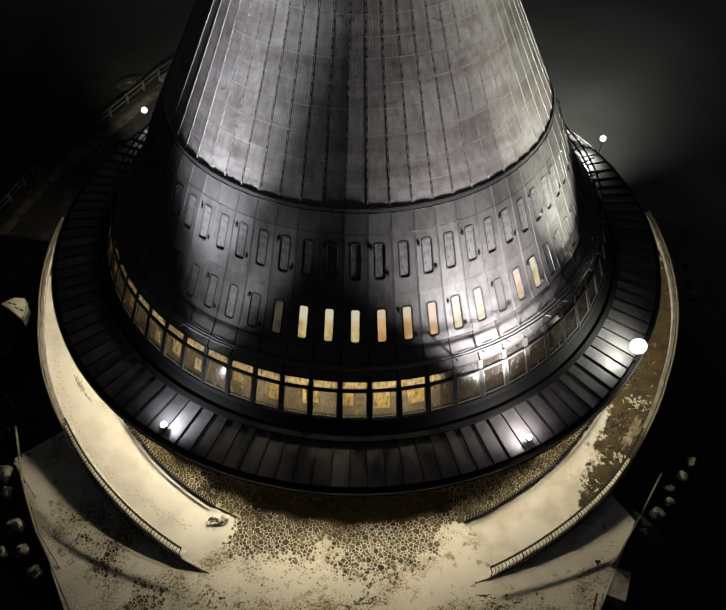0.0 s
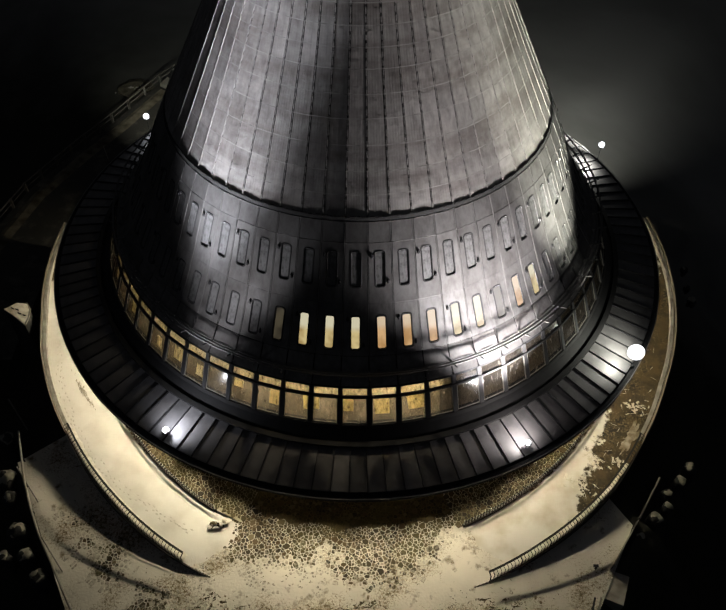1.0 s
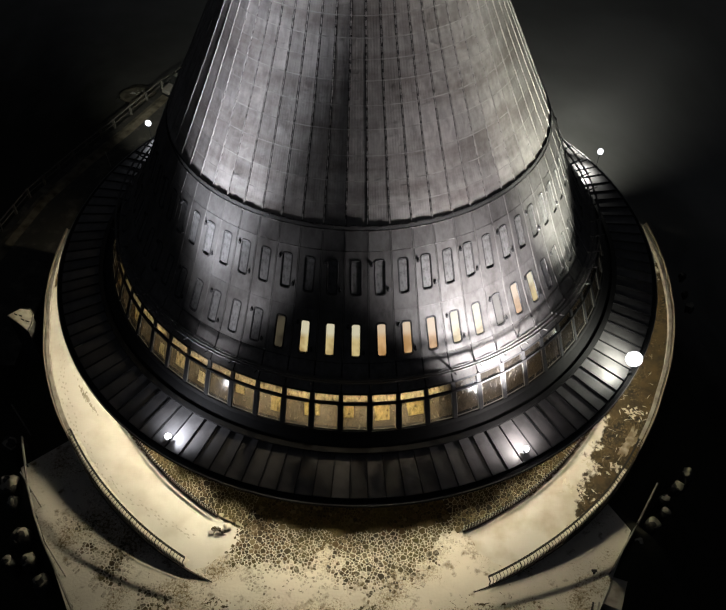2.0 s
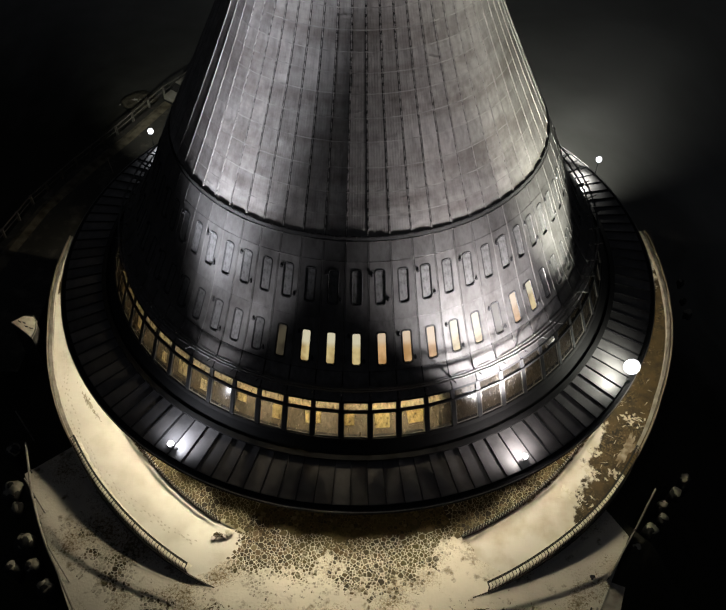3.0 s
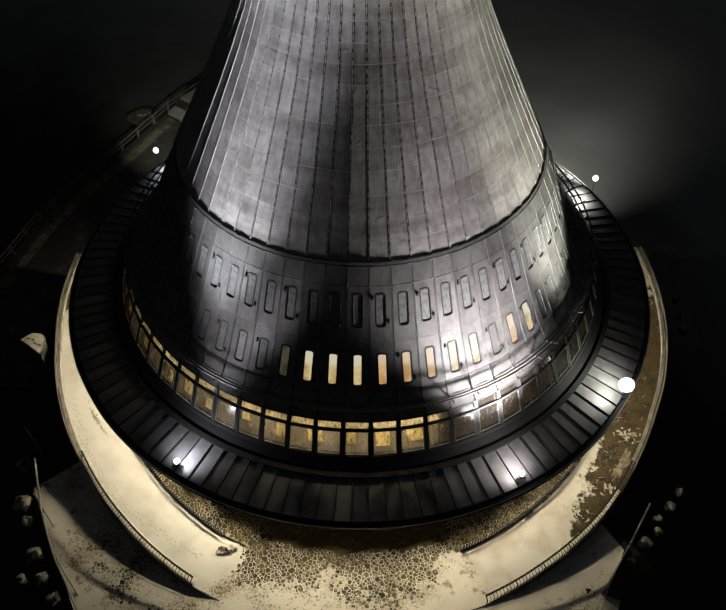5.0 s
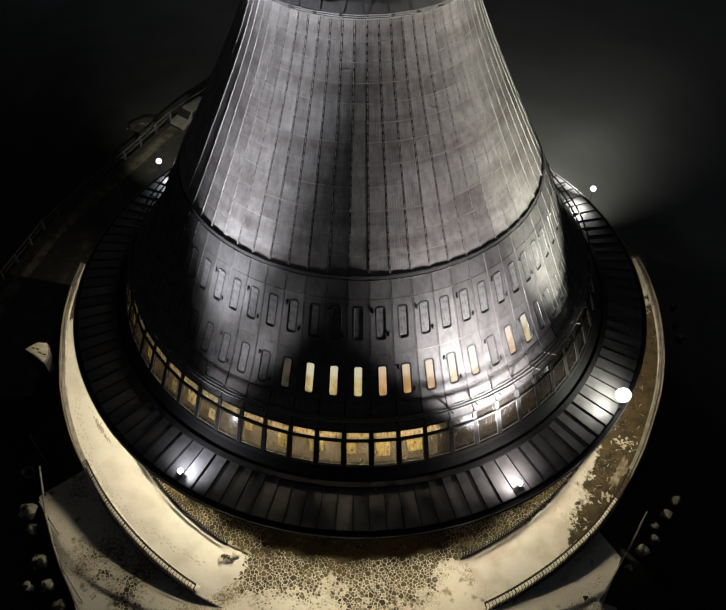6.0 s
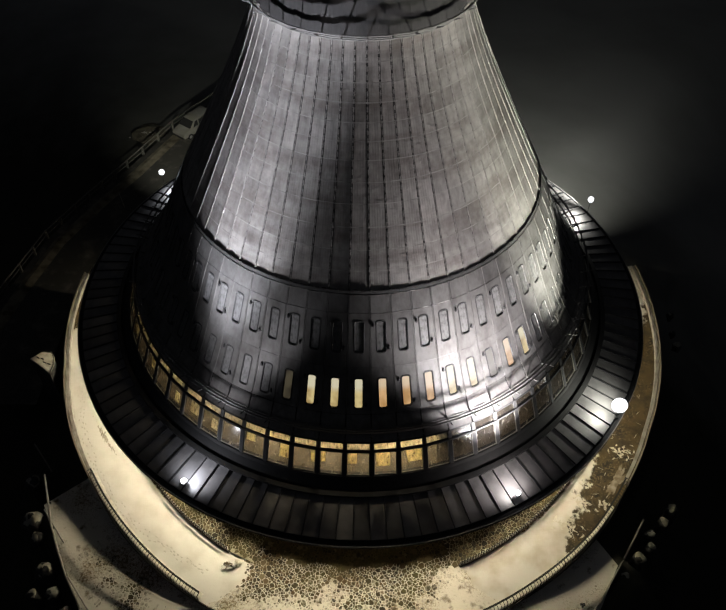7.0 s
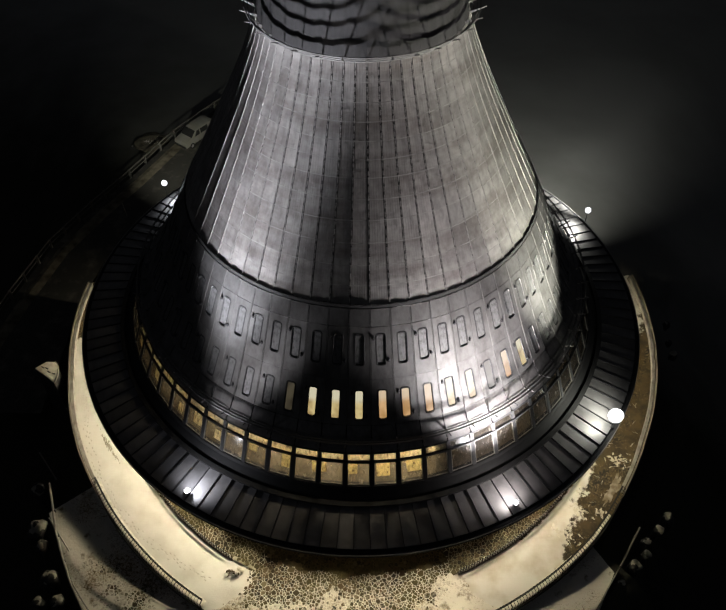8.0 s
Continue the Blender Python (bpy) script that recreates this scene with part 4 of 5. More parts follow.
# floodlights on the roof edge
for (th, r, z, (ath, ar, az), watts, colour, cone), size in zip(FLOODS, LENSES):
    fl = thing("floodlight", "bright white floodlight on a short post at the roof edge", "floodlight", P(r, th, 7.3), "floodlights on the roof edge")
    h = z - 7.3
    bm = bmesh.new()
    rod(bm, (0, 0, 0), (0, 0, h - 0.2), 0.02, 8)
    part("post", bm, DARK, fl)
    bm = bmesh.new()
    box(bm, (0, 0, 0.03), (0.3, 0.3, 0.06))
    part("base_plate", bm, DARK, fl)
    aimv = P(ar, ath, az) - P(r, th, z)
    rot = aimv.to_track_quat("-Z", "Y").to_matrix().to_4x4()
    head = Matrix.Translation((0, 0, h)) @ rot
    bm = bmesh.new()
    hexa(bm, [head @ Vector(p) for p in ((-0.1, -0.08, 0.2), (0.1, -0.08, 0.2), (0.1, 0.08, 0.2), (-0.1, 0.08, 0.2))],
         [head @ Vector(p) for p in ((-0.2, -0.16, 0.02), (0.2, -0.16, 0.02), (0.2, 0.16, 0.02), (-0.2, 0.16, 0.02))])
    part("housing", bm, DARK, fl)
    bm = bmesh.new()
    bmesh.ops.create_uvsphere(bm, u_segments=16, v_segments=10, radius=1, matrix=head @ Matrix.Diagonal((size, size, size * 0.9, 1)))
    g = part("lens", bm, LENS, fl, "floodlight lens sized to take in its glare", True)
    g.visible_shadow = False

# ---- ground floor: a rendered wall with wall lamps under the soffit ----
bm = bmesh.new()
ring_band(bm, [(16.0, -0.2), (16.4, -0.2), (16.4, 6.4), (16.0, 6.4)], 0, 360, 96, True)
tagged(mesh_ob("wall_ground_floor", bm, WALLP), "rendered wall of the ground floor under the skirt roof", "wall", kind="structure")
for th, z in WALL_LAMPS:
    lampo = thing("wall_lamp", "warm wall lamp under the skirt roof", "lamp", P(16.4, th, z - 0.1), "wall lamps under the roof")
    lampo.rotation_euler = (0, 0, radians(th))
    bm = bmesh.new()
    box(bm, (0, -0.06, 0.25), (0.14, 0.12, 0.2))
    rod(bm, (0, -0.1, 0.3), (0, -0.55, 0.22), 0.03)
    part("bracket", bm, DARK, lampo)
    bm = bmesh.new()
    bmesh.ops.create_uvsphere(bm, u_segments=12, v_segments=8, radius=0.09, matrix=Matrix.Translation((0, -0.5, 0.1)))
    part("globe", bm, TUBE, lampo, "", True).visible_shadow = False

# ---- ground ----
def lift(th):
    """Height of the ring ramp, which climbs to both sides."""
    a = min(abs(th), 105)
    return max(0.0, (a - 20) * 0.042 - max(0, a - 55) * 0.01) if th < 0 else max(0.0, (a - 21) * 0.039 - max(0, a - 55) * 0.006)


def hill(x, y):
    """The summit falls away: steeply towards the camera, gently behind the tower."""
    r = math.hypot(x, y)
    th = abs(math.degrees(math.atan2(x, -y)))
    steep = 1.0 if th < 80 else max(0.10, 1.0 - (th - 80) * 0.0145)
    edge = 23.2 if (45 if x > 0 else 57) < th < 110 else 26.3
    if y < -12 and -16 < x < 14:
        edge = 60.0
    d = max(0.0, r - edge)
    n = noise.noise((x * 0.12, y * 0.12, 0)) * min(2.0, d * 0.2)
    return -0.06 - d * steep + n * (1 if th < 110 else 0.25) if d > 0 else -0.06


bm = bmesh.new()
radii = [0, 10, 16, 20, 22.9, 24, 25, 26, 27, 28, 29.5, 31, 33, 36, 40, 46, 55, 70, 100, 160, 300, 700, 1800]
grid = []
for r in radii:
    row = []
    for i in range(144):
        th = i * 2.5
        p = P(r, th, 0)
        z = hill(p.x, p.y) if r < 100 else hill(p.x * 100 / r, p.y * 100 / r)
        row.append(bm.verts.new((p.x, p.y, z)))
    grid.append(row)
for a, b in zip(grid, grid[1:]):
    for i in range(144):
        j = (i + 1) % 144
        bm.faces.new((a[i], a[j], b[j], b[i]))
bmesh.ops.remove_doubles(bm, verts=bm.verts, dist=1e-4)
tagged(mesh_ob("ground", bm, HILL, True), "hillside falling away from the summit, painted dark in front and haze-pale behind", "ground", kind="structure")

# forecourt
bm = bmesh.new()
outline = [P(16.3, th, 0) for th in range(-60, 61, 4)] + [Vector((15.9, -16.0, 0)), Vector((17.1, -18.0, 0)), Vector((13.8, -23.7, 0)), Vector((9.0, -32, 0)), Vector((-11.0, -32, 0)), Vector((-15.8, -24.0, 0)), Vector((-21.6, -14.3, 0))]
bm.faces.new([bm.verts.new(p) for p in outline])
bmesh.ops.triangulate(bm, faces=bm.faces)
tagged(mesh_ob("pavement_forecourt", bm, PLAZA), "snow-covered forecourt with bare dirty patches", "pavement", kind="structure")

# ramps: snow on one side, bare brown paving on the other


def along(a, rows):
    """Straight lines through (azimuth, value) rows."""
    for (a0, v0), (a1, v1) in zip(rows, rows[1:]):
        if a <= a1:
            return v0 + (v1 - v0) * max(0.0, (a - a0) / (a1 - a0))
    return rows[-1][1]


def flare(th):
    """How far the outer edge of the ramps swings in, then out again, as it climbs round the tower."""
    if th < 0:
        return along(-th, ((25, 0.11), (40, -0.24), (54, -0.5), (80, -0.46), (103, 0.28)))
    return along(th, ((20, 0.24), (30, 0.05), (44, -0.1), (56, -0.36), (67, -0.36), (107, 0.84)))


def tuck(th):
    """The same for the kerb on the inner edge."""
    return along(-th, ((25, 0.1), (48, -0.32), (60, -0.36), (90, -0.2))) if th < 0 else along(th, ((20, 0.05), (50, -0.16), (90, -0.1)))


def ramp(name, mat, th0, th1, r0, r1, label):
    bm = bmesh.new()
    n = max(2, int(abs(th1 - th0) / 1.5))
    k = 12

    def at(i, j):
        r = r0 + (r1 - r0) * j / k
        begin = th0 * (1 + 0.09 * max(0.0, r - r0 - 1.3)) + 0.8 * noise.noise((r * 2.0, 0, 3))
        th = begin + (th1 - begin) * i / n
        return P(r + flare(th) * j / k + tuck(th) * (1 - j / k), th, lift(th) * min(1.0, abs(th - begin) / 4) + 0.012)
    rows = [[at(i, j) for i in range(n + 1)] for j in range(k + 1)]
    for row in rows:
        for p in row:
            p.z += 0.02 * noise.noise((p.x * 0.6, p.y * 0.6, 1.0))
    vs = [[bm.verts.new(p) for p in row] for row in rows]
    for a, b in zip(vs, vs[1:]):
        for i in range(n):
            bm.faces.new((a[i], b[i], b[i + 1], a[i + 1]) if th1 > th0 else (a[i + 1], b[i + 1], b[i], a[i]))
    return tagged(mesh_ob(name, bm, mat, True), label, "ramp", kind="structure")


ramp("pavement_ramp_west", SNOW_WEST, -20, -103, 19.45, 22.98, "ramp under smooth trodden snow with footprints")
ramp("pavement_ramp_east", BROWN, 21, 107, 19.45, 22.83, "ramp half under snow, half wet brown paving")


def wall_run(name, th0, th1, r, thick, top, mat, label, taper=0.0):
    """A curved solid wall that follows the ramp; top: height above the ramp."""
    n = max(2, int(abs(th1 - th0) / 1.5))
    bm = bmesh.new()
    loops = []
    for i in range(n + 1):
        th = th0 + (th1 - th0) * i / n
        rr = r + (flare(th) if r > 21 else tuck(th))
        h = lift(th) + top - max(0.0, taper * (1 - i / 3))
        loops.append([bm.verts.new(P(rr - thick / 2, th, -6)), bm.verts.new(P(rr + thick / 2, th, -6)), bm.verts.new(P(rr + thick / 2, th, h)), bm.verts.new(P(rr - thick / 2, th, h))])
    for a, b in zip(loops, loops[1:]):
        for k in range(4):
            j = (k + 1) % 4
            bm.faces.new((a[k], a[j], b[j], b[k]))
    bm.faces.new(loops[0])
    bm.faces.new(loops[-1][::-1])
    bmesh.ops.recalc_face_normals(bm, faces=bm.faces)
    return tagged(mesh_ob(name, bm, mat), label, "wall", kind="structure")


wall_run("wall_ramp_west", -20.5, -55, 23.01, 0.08, 0.07, DARKWALL, "low dark retaining wall at the ramp's outer edge", 0.1)
wall_run("wall_ramp_east", 16.5, 55, 22.86, 0.08, 0.07, DARKWALL, "low dark retaining wall at the ramp's outer edge", 0.1)
wall_run("wall_parapet_west", -55, -102, 22.80, 0.22, 0.42, CONC, "solid parapet along the climbing ramp")
wall_run("wall_parapet_east", 55, 106, 22.62, 0.22, 0.40, CONC, "solid parapet along the climbing ramp")
wall_run("wall_coping_west", -54.6, -102, 23.02, 0.10, 0.50, WALLP, "pale coping outside the parapet")
wall_run("wall_coping_east", 54.6, 106, 22.86, 0.10, 0.48, WALLP, "pale coping outside the parapet")
wall_run("kerb_west", -25.4, -70, 19.38, 0.16, 0.16, DARKWALL, "kerb between the mossy border and the snowy ramp")
wall_run("kerb_east", 20.2, 70, 19.38, 0.16, 0.16, DARKWALL, "kerb between the mossy border and the bare ramp")


def fence(th0, th1, r, high, gap, label, lean, foot, mat, rail=0.06, posts=9):
    """A curved railing: upright bars whose tops bend back inwards to a handrail, lean metres in from the foot."""
    ob = thing("fence", label, "fence")
    swing = flare if r > 21 else tuck
    n = int(abs(th1 - th0) / 180 * math.pi * r / gap)
    at = lambda i: th0 + (th1 - th0) * i / n
    bm = bmesh.new()
    ring = []
    for i in range(n + 1):
        a = at(i)
        z = lift(a) + foot + high
        ring.append([bm.verts.new(P(r + swing(a) - lean + dr, a, z + dz)) for dr, dz in ((-rail, -0.02), (rail, -0.02), (rail, 0.03), (-rail, 0.03))])
    for a, b in zip(ring, ring[1:]):
        for k in range(4):
            bm.faces.new((a[k], a[(k + 1) % 4], b[(k + 1) % 4], b[k]))
    bm.faces.new(ring[0])
    bm.faces.new(ring[-1][::-1])
    bmesh.ops.recalc_face_normals(bm, faces=bm.faces)
    part("handrail", bm, BLACKM, ob)
    for level in (0.07,):
        bm = bmesh.new()
        for i in range(n):
            a, b = at(i), at(i + 1)
            rod(bm, P(r + swing(a), a, lift(a) + foot + level), P(r + swing(b), b, lift(b) + foot + level), 0.02, 5)
        part("lower_rail", bm, BLACKM, ob)
    parts = []
    for name, thick in (("bar", 0.019 if lean else 0.02), ("post", 0.036)):
        bm = bmesh.new()
        if lean:
            rod(bm, (0, 0, -0.05), (0, 0, high * 0.86), thick, 5)
            rod(bm, (0, 0, high * 0.86), (0, lean, high), thick, 5)
        else:
            rod(bm, (0, 0, -0.05), (0, 0, high + 0.14), thick, 5)
        parts.append(part(name, bm, mat, ob))
    for k, i in enumerate((0, 1)):
        parts[1 - k].matrix_basis = Matrix.Translation(P(r + swing(at(i)), at(i), lift(at(i)) + foot)) @ turned(at(i))
    for i in range(2, n + 1):
        m = Matrix.Translation(P(r + swing(at(i)), at(i), lift(at(i)) + foot)) @ turned(at(i))
        alike(parts[1 if i % posts == 0 else 0], m, ob)
    return ob


fence(-25.3, -55, 22.99, 0.72, 0.23, "dark steel railing with bent bars along the snowy ramp", 0.27, 0.1, BLACKM, 0.06)
fence(20.3, 55, 22.84, 0.72, 0.23, "dark steel railing with bent bars along the ramp", 0.27, 0.1, BLACKM, 0.06)
fence(-25.7, -68, 19.36, 0.36, 0.2, "low pale railing on the kerb beside the mossy border", 0.0, 0.16, PALEBAR, 0.035)
fence(20.4, 68, 19.36, 0.36, 0.2, "low pale railing on the kerb beside the wet border", 0.0, 0.16, PALEBAR, 0.035)


# ridges of snow along the foot of the outer railings
for name, a, b, r0 in (("snow_ridge_west", -25.2, -55.0, 22.46), ("snow_ridge_east", 21.5, 50.0, 22.31)):
    bm = bmesh.new()
    rows = []
    for i in range(121):
        th = a + (b - a) * i / 120
        w = 0.09 * noise.noise((th * 0.9, 0, 12)) + 0.05 * noise.noise((th * 3.1, 0, 5))
        w += 0.2 * min(1.0, max(0.0, (th - 38) / 4))
        rows.append([bm.verts.new(P(r0 + flare(th) + d, th, lift(th) + z)) for d, z in ((w, 0.03), (0.12 + w, 0.11), (0.34, 0.13), (0.52, 0.1), (0.52, -0.1))])
    for p, q in zip(rows, rows[1:]):
        for k in range(4):
            bm.faces.new((p[k], p[k + 1], q[k + 1], q[k]))
    bmesh.ops.recalc_face_normals(bm, faces=bm.faces)
    if sum(f.normal.z for f in bm.faces) < 0:
        bmesh.ops.reverse_faces(bm, faces=bm.faces)
    tagged(mesh_ob(name, bm, SCRAP, True), "low ridge of swept snow along the railing foot", "snow", kind="structure")


# flagstones: jittered cells cut by their neighbours
def cells(points, reach):
    buckets = {}
    for p in points:
        buckets.setdefault((int(p[0] // reach), int(p[1] // reach)), []).append(p)
    for p in points:
        poly = [(p[0] + reach * math.cos(a), p[1] + reach * math.sin(a)) for a in (math.pi * k / 6 for k in range(12))]
        bx, by = int(p[0] // reach), int(p[1] // reach)
        for q in (q for i in (-1, 0, 1) for j in (-1, 0, 1) for q in buckets.get((bx + i, by + j), ())):
            if q is p:
                continue
            dx, dy = q[0] - p[0], q[1] - p[1]
            d = math.hypot(dx, dy)
            if d > 2 * reach:
                continue
            nx, ny, off = dx / d, dy / d, d * p[4] / (p[4] + q[4]) - 0.013 - 0.008 * math.sin(p[0] * 9.1 + p[1] * 7.3)
            cut = []
            for k, a in enumerate(poly):
                b = poly[(k + 1) % len(poly)]
                da, db = (a[0] - p[0]) * nx + (a[1] - p[1]) * ny - off, (b[0] - p[0]) * nx + (b[1] - p[1]) * ny - off
                if da <= 0:
                    cut.append(a)
                if (da < 0) != (db < 0):
                    f = da / (da - db)
                    cut.append((a[0] + f * (b[0] - a[0]), a[1] + f * (b[1] - a[1])))
            poly = cut
            if len(poly) < 3:
                break
        if len(poly) >= 3:
            yield p, poly


rng = random.Random(5)


def scatter():
    """Seeds of uneven stones: each keeps its own distance from the others."""
    out, near = [], {}
    for _ in range(110000):
        r, th = rng.uniform(16.45, 26.5), rng.uniform(-68, 68)
        x, y = r * math.sin(radians(th)), -r * math.cos(radians(th))
        if 19.16 + tuck(th) < r < 19.5 and not -24 < th < 19 or r > 19.5 and not -45 < th < 32:
            continue
        own = rng.choice((0.075, 0.09, 0.105, 0.12, 0.14, 0.16, 0.19, 0.25))
        i, j = int(x // 0.5), int(y // 0.5)
        if all(math.hypot(x - q[0], y - q[1]) > (own + q[4]) / 2 * 1.3 for a in (-1, 0, 1) for b in (-1, 0, 1) for q in near.get((i + a, j + b), ())):
            p = (x, y, r, th, own)
            out.append(p)
            near.setdefault((i, j), []).append(p)
    return out


pts = scatter()


def bare(x, y, r, th):
    """How surely a stone lies bare of snow: above 0.5 bare, down to 0 ever more dusted."""
    n = noise.noise((x * 0.4, y * 0.4, 3.0)) * 0.8 + noise.noise((x * 1.3, y * 1.3, 7.0)) * 0.4
    if r < 19.25:
        return 1.2
    if -22.5 < th < 16 and r < 24:
        line = 20.5 + 0.7 * math.cos(radians((th + 17) * 14)) * (1 if th < -3 else 0.6) - max(0, th - 4) * 0.06
        return 0.44 + (line - r) / 3.4 + n * 0.75 + (0.35 if 22.2 < r < 22.9 and -13 < th < -3 else 0.0)
    if -44 < th < -24 and r > 23.6:
        return 0.52 - abs(r - 25.0) * 0.35 + n * 1.0 - abs(th + 33) * 0.04
    return 0.0


def border(r, th):
    """Height under a stone: the mossy border climbs beside the ramps."""
    return lift(th) + 0.02 + 0.08 * min(1, max(0, (abs(th) - 20) / 15)) if r < 19.3 and (th < -20.3 or th > 19.5) else 0.0


paving = thing("crazy_paving", "irregular mossy flagstones with snow in their joints", "paving", kind="structure")
rest = bmesh.new()
count, shades = 0, {}
for (x, y, r, th, own), poly in cells(pts, 0.42):
    share = bare(x, y, r, th) + rng.uniform(-0.2, 0.2)
    if share < 0.02:
        continue
    kind = 0 if share > 0.5 else 1 if share > 0.3 else 2
    if th > 12 and r > 20.5 and share < 0.3:
        continue
    k = (1.0, 0.94, 0.8)[kind]
    poly = [(x + (px - x) * k, y + (py - y) * k) for px, py in poly]
    top = rng.uniform(0.012, 0.03)
    cx, cy = sum(p[0] for p in poly) / len(poly), sum(p[1] for p in poly) / len(poly)
    single = count < 300 and r < 21.3 and -21 < th < 12 and r > 18.2
    bm = bmesh.new() if single else rest
    ox, oy = (cx, cy) if single else (0, 0)
    base = border(r, th)
    top += base
    low = [bm.verts.new((px - ox, py - oy, base - 0.03)) for px, py in poly]
    mid = [bm.verts.new((cx + (px - cx) * 0.95 - ox, cy + (py - cy) * 0.95 - oy, top - 0.006)) for px, py in poly]
    up = [bm.verts.new((cx + (px - cx) * 0.85 - ox, cy + (py - cy) * 0.85 - oy, top + rng.uniform(-0.004, 0.004))) for px, py in poly]
    n = len(poly)
    for a, b in ((low, mid), (mid, up)):
        for k in range(n):
            bm.faces.new((a[k], a[(k + 1) % n], b[(k + 1) % n], b[k]))
    bm.faces.new(up)
    if single:
        part("flagstone", bm, STONES[kind], paving).location = (cx, cy, 0)
        count += 1
    else:
        shades[len(rest.faces)] = kind
rest.faces.ensure_lookup_table()
start = 0
for end, kind in shades.items():
    for k in range(start, end):
        rest.faces[k].material_index = kind
    start = end
far_stones = part("flagstones_further", rest, STONES[0], paving)
for m in STONES[1:]:
    far_stones.data.materials.append(m)
tagged(far_stones, kind="stuff")

bm = bmesh.new()
rows = [[P(r + (0.5 * noise.noise((th * 0.22, 0, 8)) + 0.3 * noise.noise((th * 1.7, 0, 3)) if r > 17 else 0), th, 0.008) for th in (-20.3 + 0.4 * i for i in range(100))] for r in (16.3, 18.45)]
vs = [[bm.verts.new(p) for p in row] for row in rows]
for i in range(99):
    bm.faces.new((vs[0][i], vs[1][i], vs[1][i + 1], vs[0][i + 1]))
tagged(mesh_ob("pavement_border_front", bm, BROWNBED), "mossy brown earth between the stones beside the wall", "pavement", kind="structure")
# bed of the mossy borders beside the ramps
for a, b in ((-20.3, -125), (19.5, 125)):
    bm = bmesh.new()
    rows = [[P(r + (tuck(a + (b - a) * i / 60) if r > 17 else 0.0), a + (b - a) * i / 60, lift(a + (b - a) * i / 60) + 0.01 + 0.08 * min(1, i / 9)) for i in range(61)] for r in (16.3, 19.31)]
    vs = [[bm.verts.new(p) for p in row] for row in rows]
    for i in range(60):
        bm.faces.new((vs[0][i], vs[1][i], vs[1][i + 1], vs[0][i + 1]) if b > a else (vs[0][i + 1], vs[1][i + 1], vs[1][i], vs[0][i]))
    tagged(mesh_ob("pavement_border_west" if a < 0 else "pavement_border_east", bm, BED), "thin snow between the stones of the border", "pavement", kind="structure")


def lump(bm, radius, centre, squash, seed, cut=-2.0, detail=2, root=0.0):
    """A rough boulder shape; with cut, only the cap above that share of its height."""
    ico = bmesh.new()
    bmesh.ops.create_icosphere(ico, subdivisions=detail, radius=1)
    for v in ico.verts:
        k = 1 + 0.4 * noise.noise(v.co * 1.1 + Vector((seed * 7.1, seed * 3.3, 0))) + 0.12 * noise.noise(v.co * 3.1 + Vector((seed, 0, 0)))
        v.co = Vector((v.co.x * k * radius, v.co.y * k * radius, v.co.z * k * radius * squash))
        if root and v.co.z < 0:
            d = -v.co.z / radius
            v.co = Vector((v.co.x * (1 + 0.5 * d), v.co.y * (1 + 0.5 * d), v.co.z * (1 + root * d)))
    if cut > -2:
        bmesh.ops.delete(ico, geom=[v for v in ico.verts if v.co.z < cut * radius * squash], context="VERTS")
    ico.transform(Matrix.Translation(centre))
    me = bpy.data.meshes.new("tmp")
    ico.to_mesh(me)
    ico.free()
    bm.from_mesh(me)
    bpy.data.meshes.remove(me)


# snow-capped boulders along the edges of the summit: x, y, height of the top, radius
BOULDERS = [(21.75, -13.92, 0.5, 0.55), (20.85, -14.83, 0.45, 0.45), (19.8, -15.7, 0.4, 0.42), (19.75, -16.5, 0.1, 0.40), (18.67, -17.41, 0.35, 0.55), (17.5, -18.6, 0.25, 0.5), (18.2, -19.1, -0.2, 0.3),
            (25.7, 3.42, 1.2, 0.34), (25.5, 1.6, 1.0, 0.32), (25.6, 0.5, 0.8, 0.42),
            (-23.0, -12.4, 0.5, 0.55), (-22.2, -15.3, 0.4, 0.7), (-20.4, -18.8, 0.3, 0.65), (-19.4, -20.3, 0.3, 0.45), (-18.3, -21.6, 0.3, 0.5), (-21.6, -16.4, 0.1, 0.45), (-20.9, -20.2, -0.2, 0.4)]
for i, (x, y, z, r) in enumerate(BOULDERS):
    r *= 0.92 if x < 0 else 0.72
    ob = thing("boulder", "dark boulder with a rounded cap of snow", "boulder", (x, y, z - r - 0.25), "snow-capped boulders round the summit")
    bm = bmesh.new()
    lump(bm, r, (0, 0, 0), 0.8, i, -2.0, 3, 8.0 if x < 25 else 2.5)
    part("stone", bm, ROCK, ob, "", True)
    bm = bmesh.new()
    lump(bm, r * 1.03, (0.03, 0.0, 0.04), 0.82, i, 0.3, 3)
    bmesh.ops.delete(bm, geom=[v for v in bm.verts if noise.noise(v.co * 2.6 + Vector((i * 5.0, 0, 0))) < -0.22], context="VERTS")
    part("snow_cap", bm, CAP, ob, "snow cap greyed for the little light it gets", True)

# low barrier at the west edge of the forecourt: a pale beam on posts with raking props
bar = thing("barrier", "low barrier of a pale timber beam on posts with raking props", "barrier")
mid = [Vector((along(-y, ((12.4, -21.87), (16.4, -20.26), (19.3, -18.66), (21.0, -17.43), (27.0, -13.3))), y, 0.75)) for y in (-12.4 - 1.8 * i for i in range(9))]
for a, b in zip(mid, mid[1:]):
    bm = bmesh.new()
    rod(bm, a, b, 0.075, 6)
    part("beam", bm, CONC, bar)
for i in range(9):
    p = mid[i]
    bm = bmesh.new()
    rod(bm, (p.x, p.y, -1.0), (p.x, p.y, 0.75), 0.05, 6)
    part("post", bm, ROCK, bar)
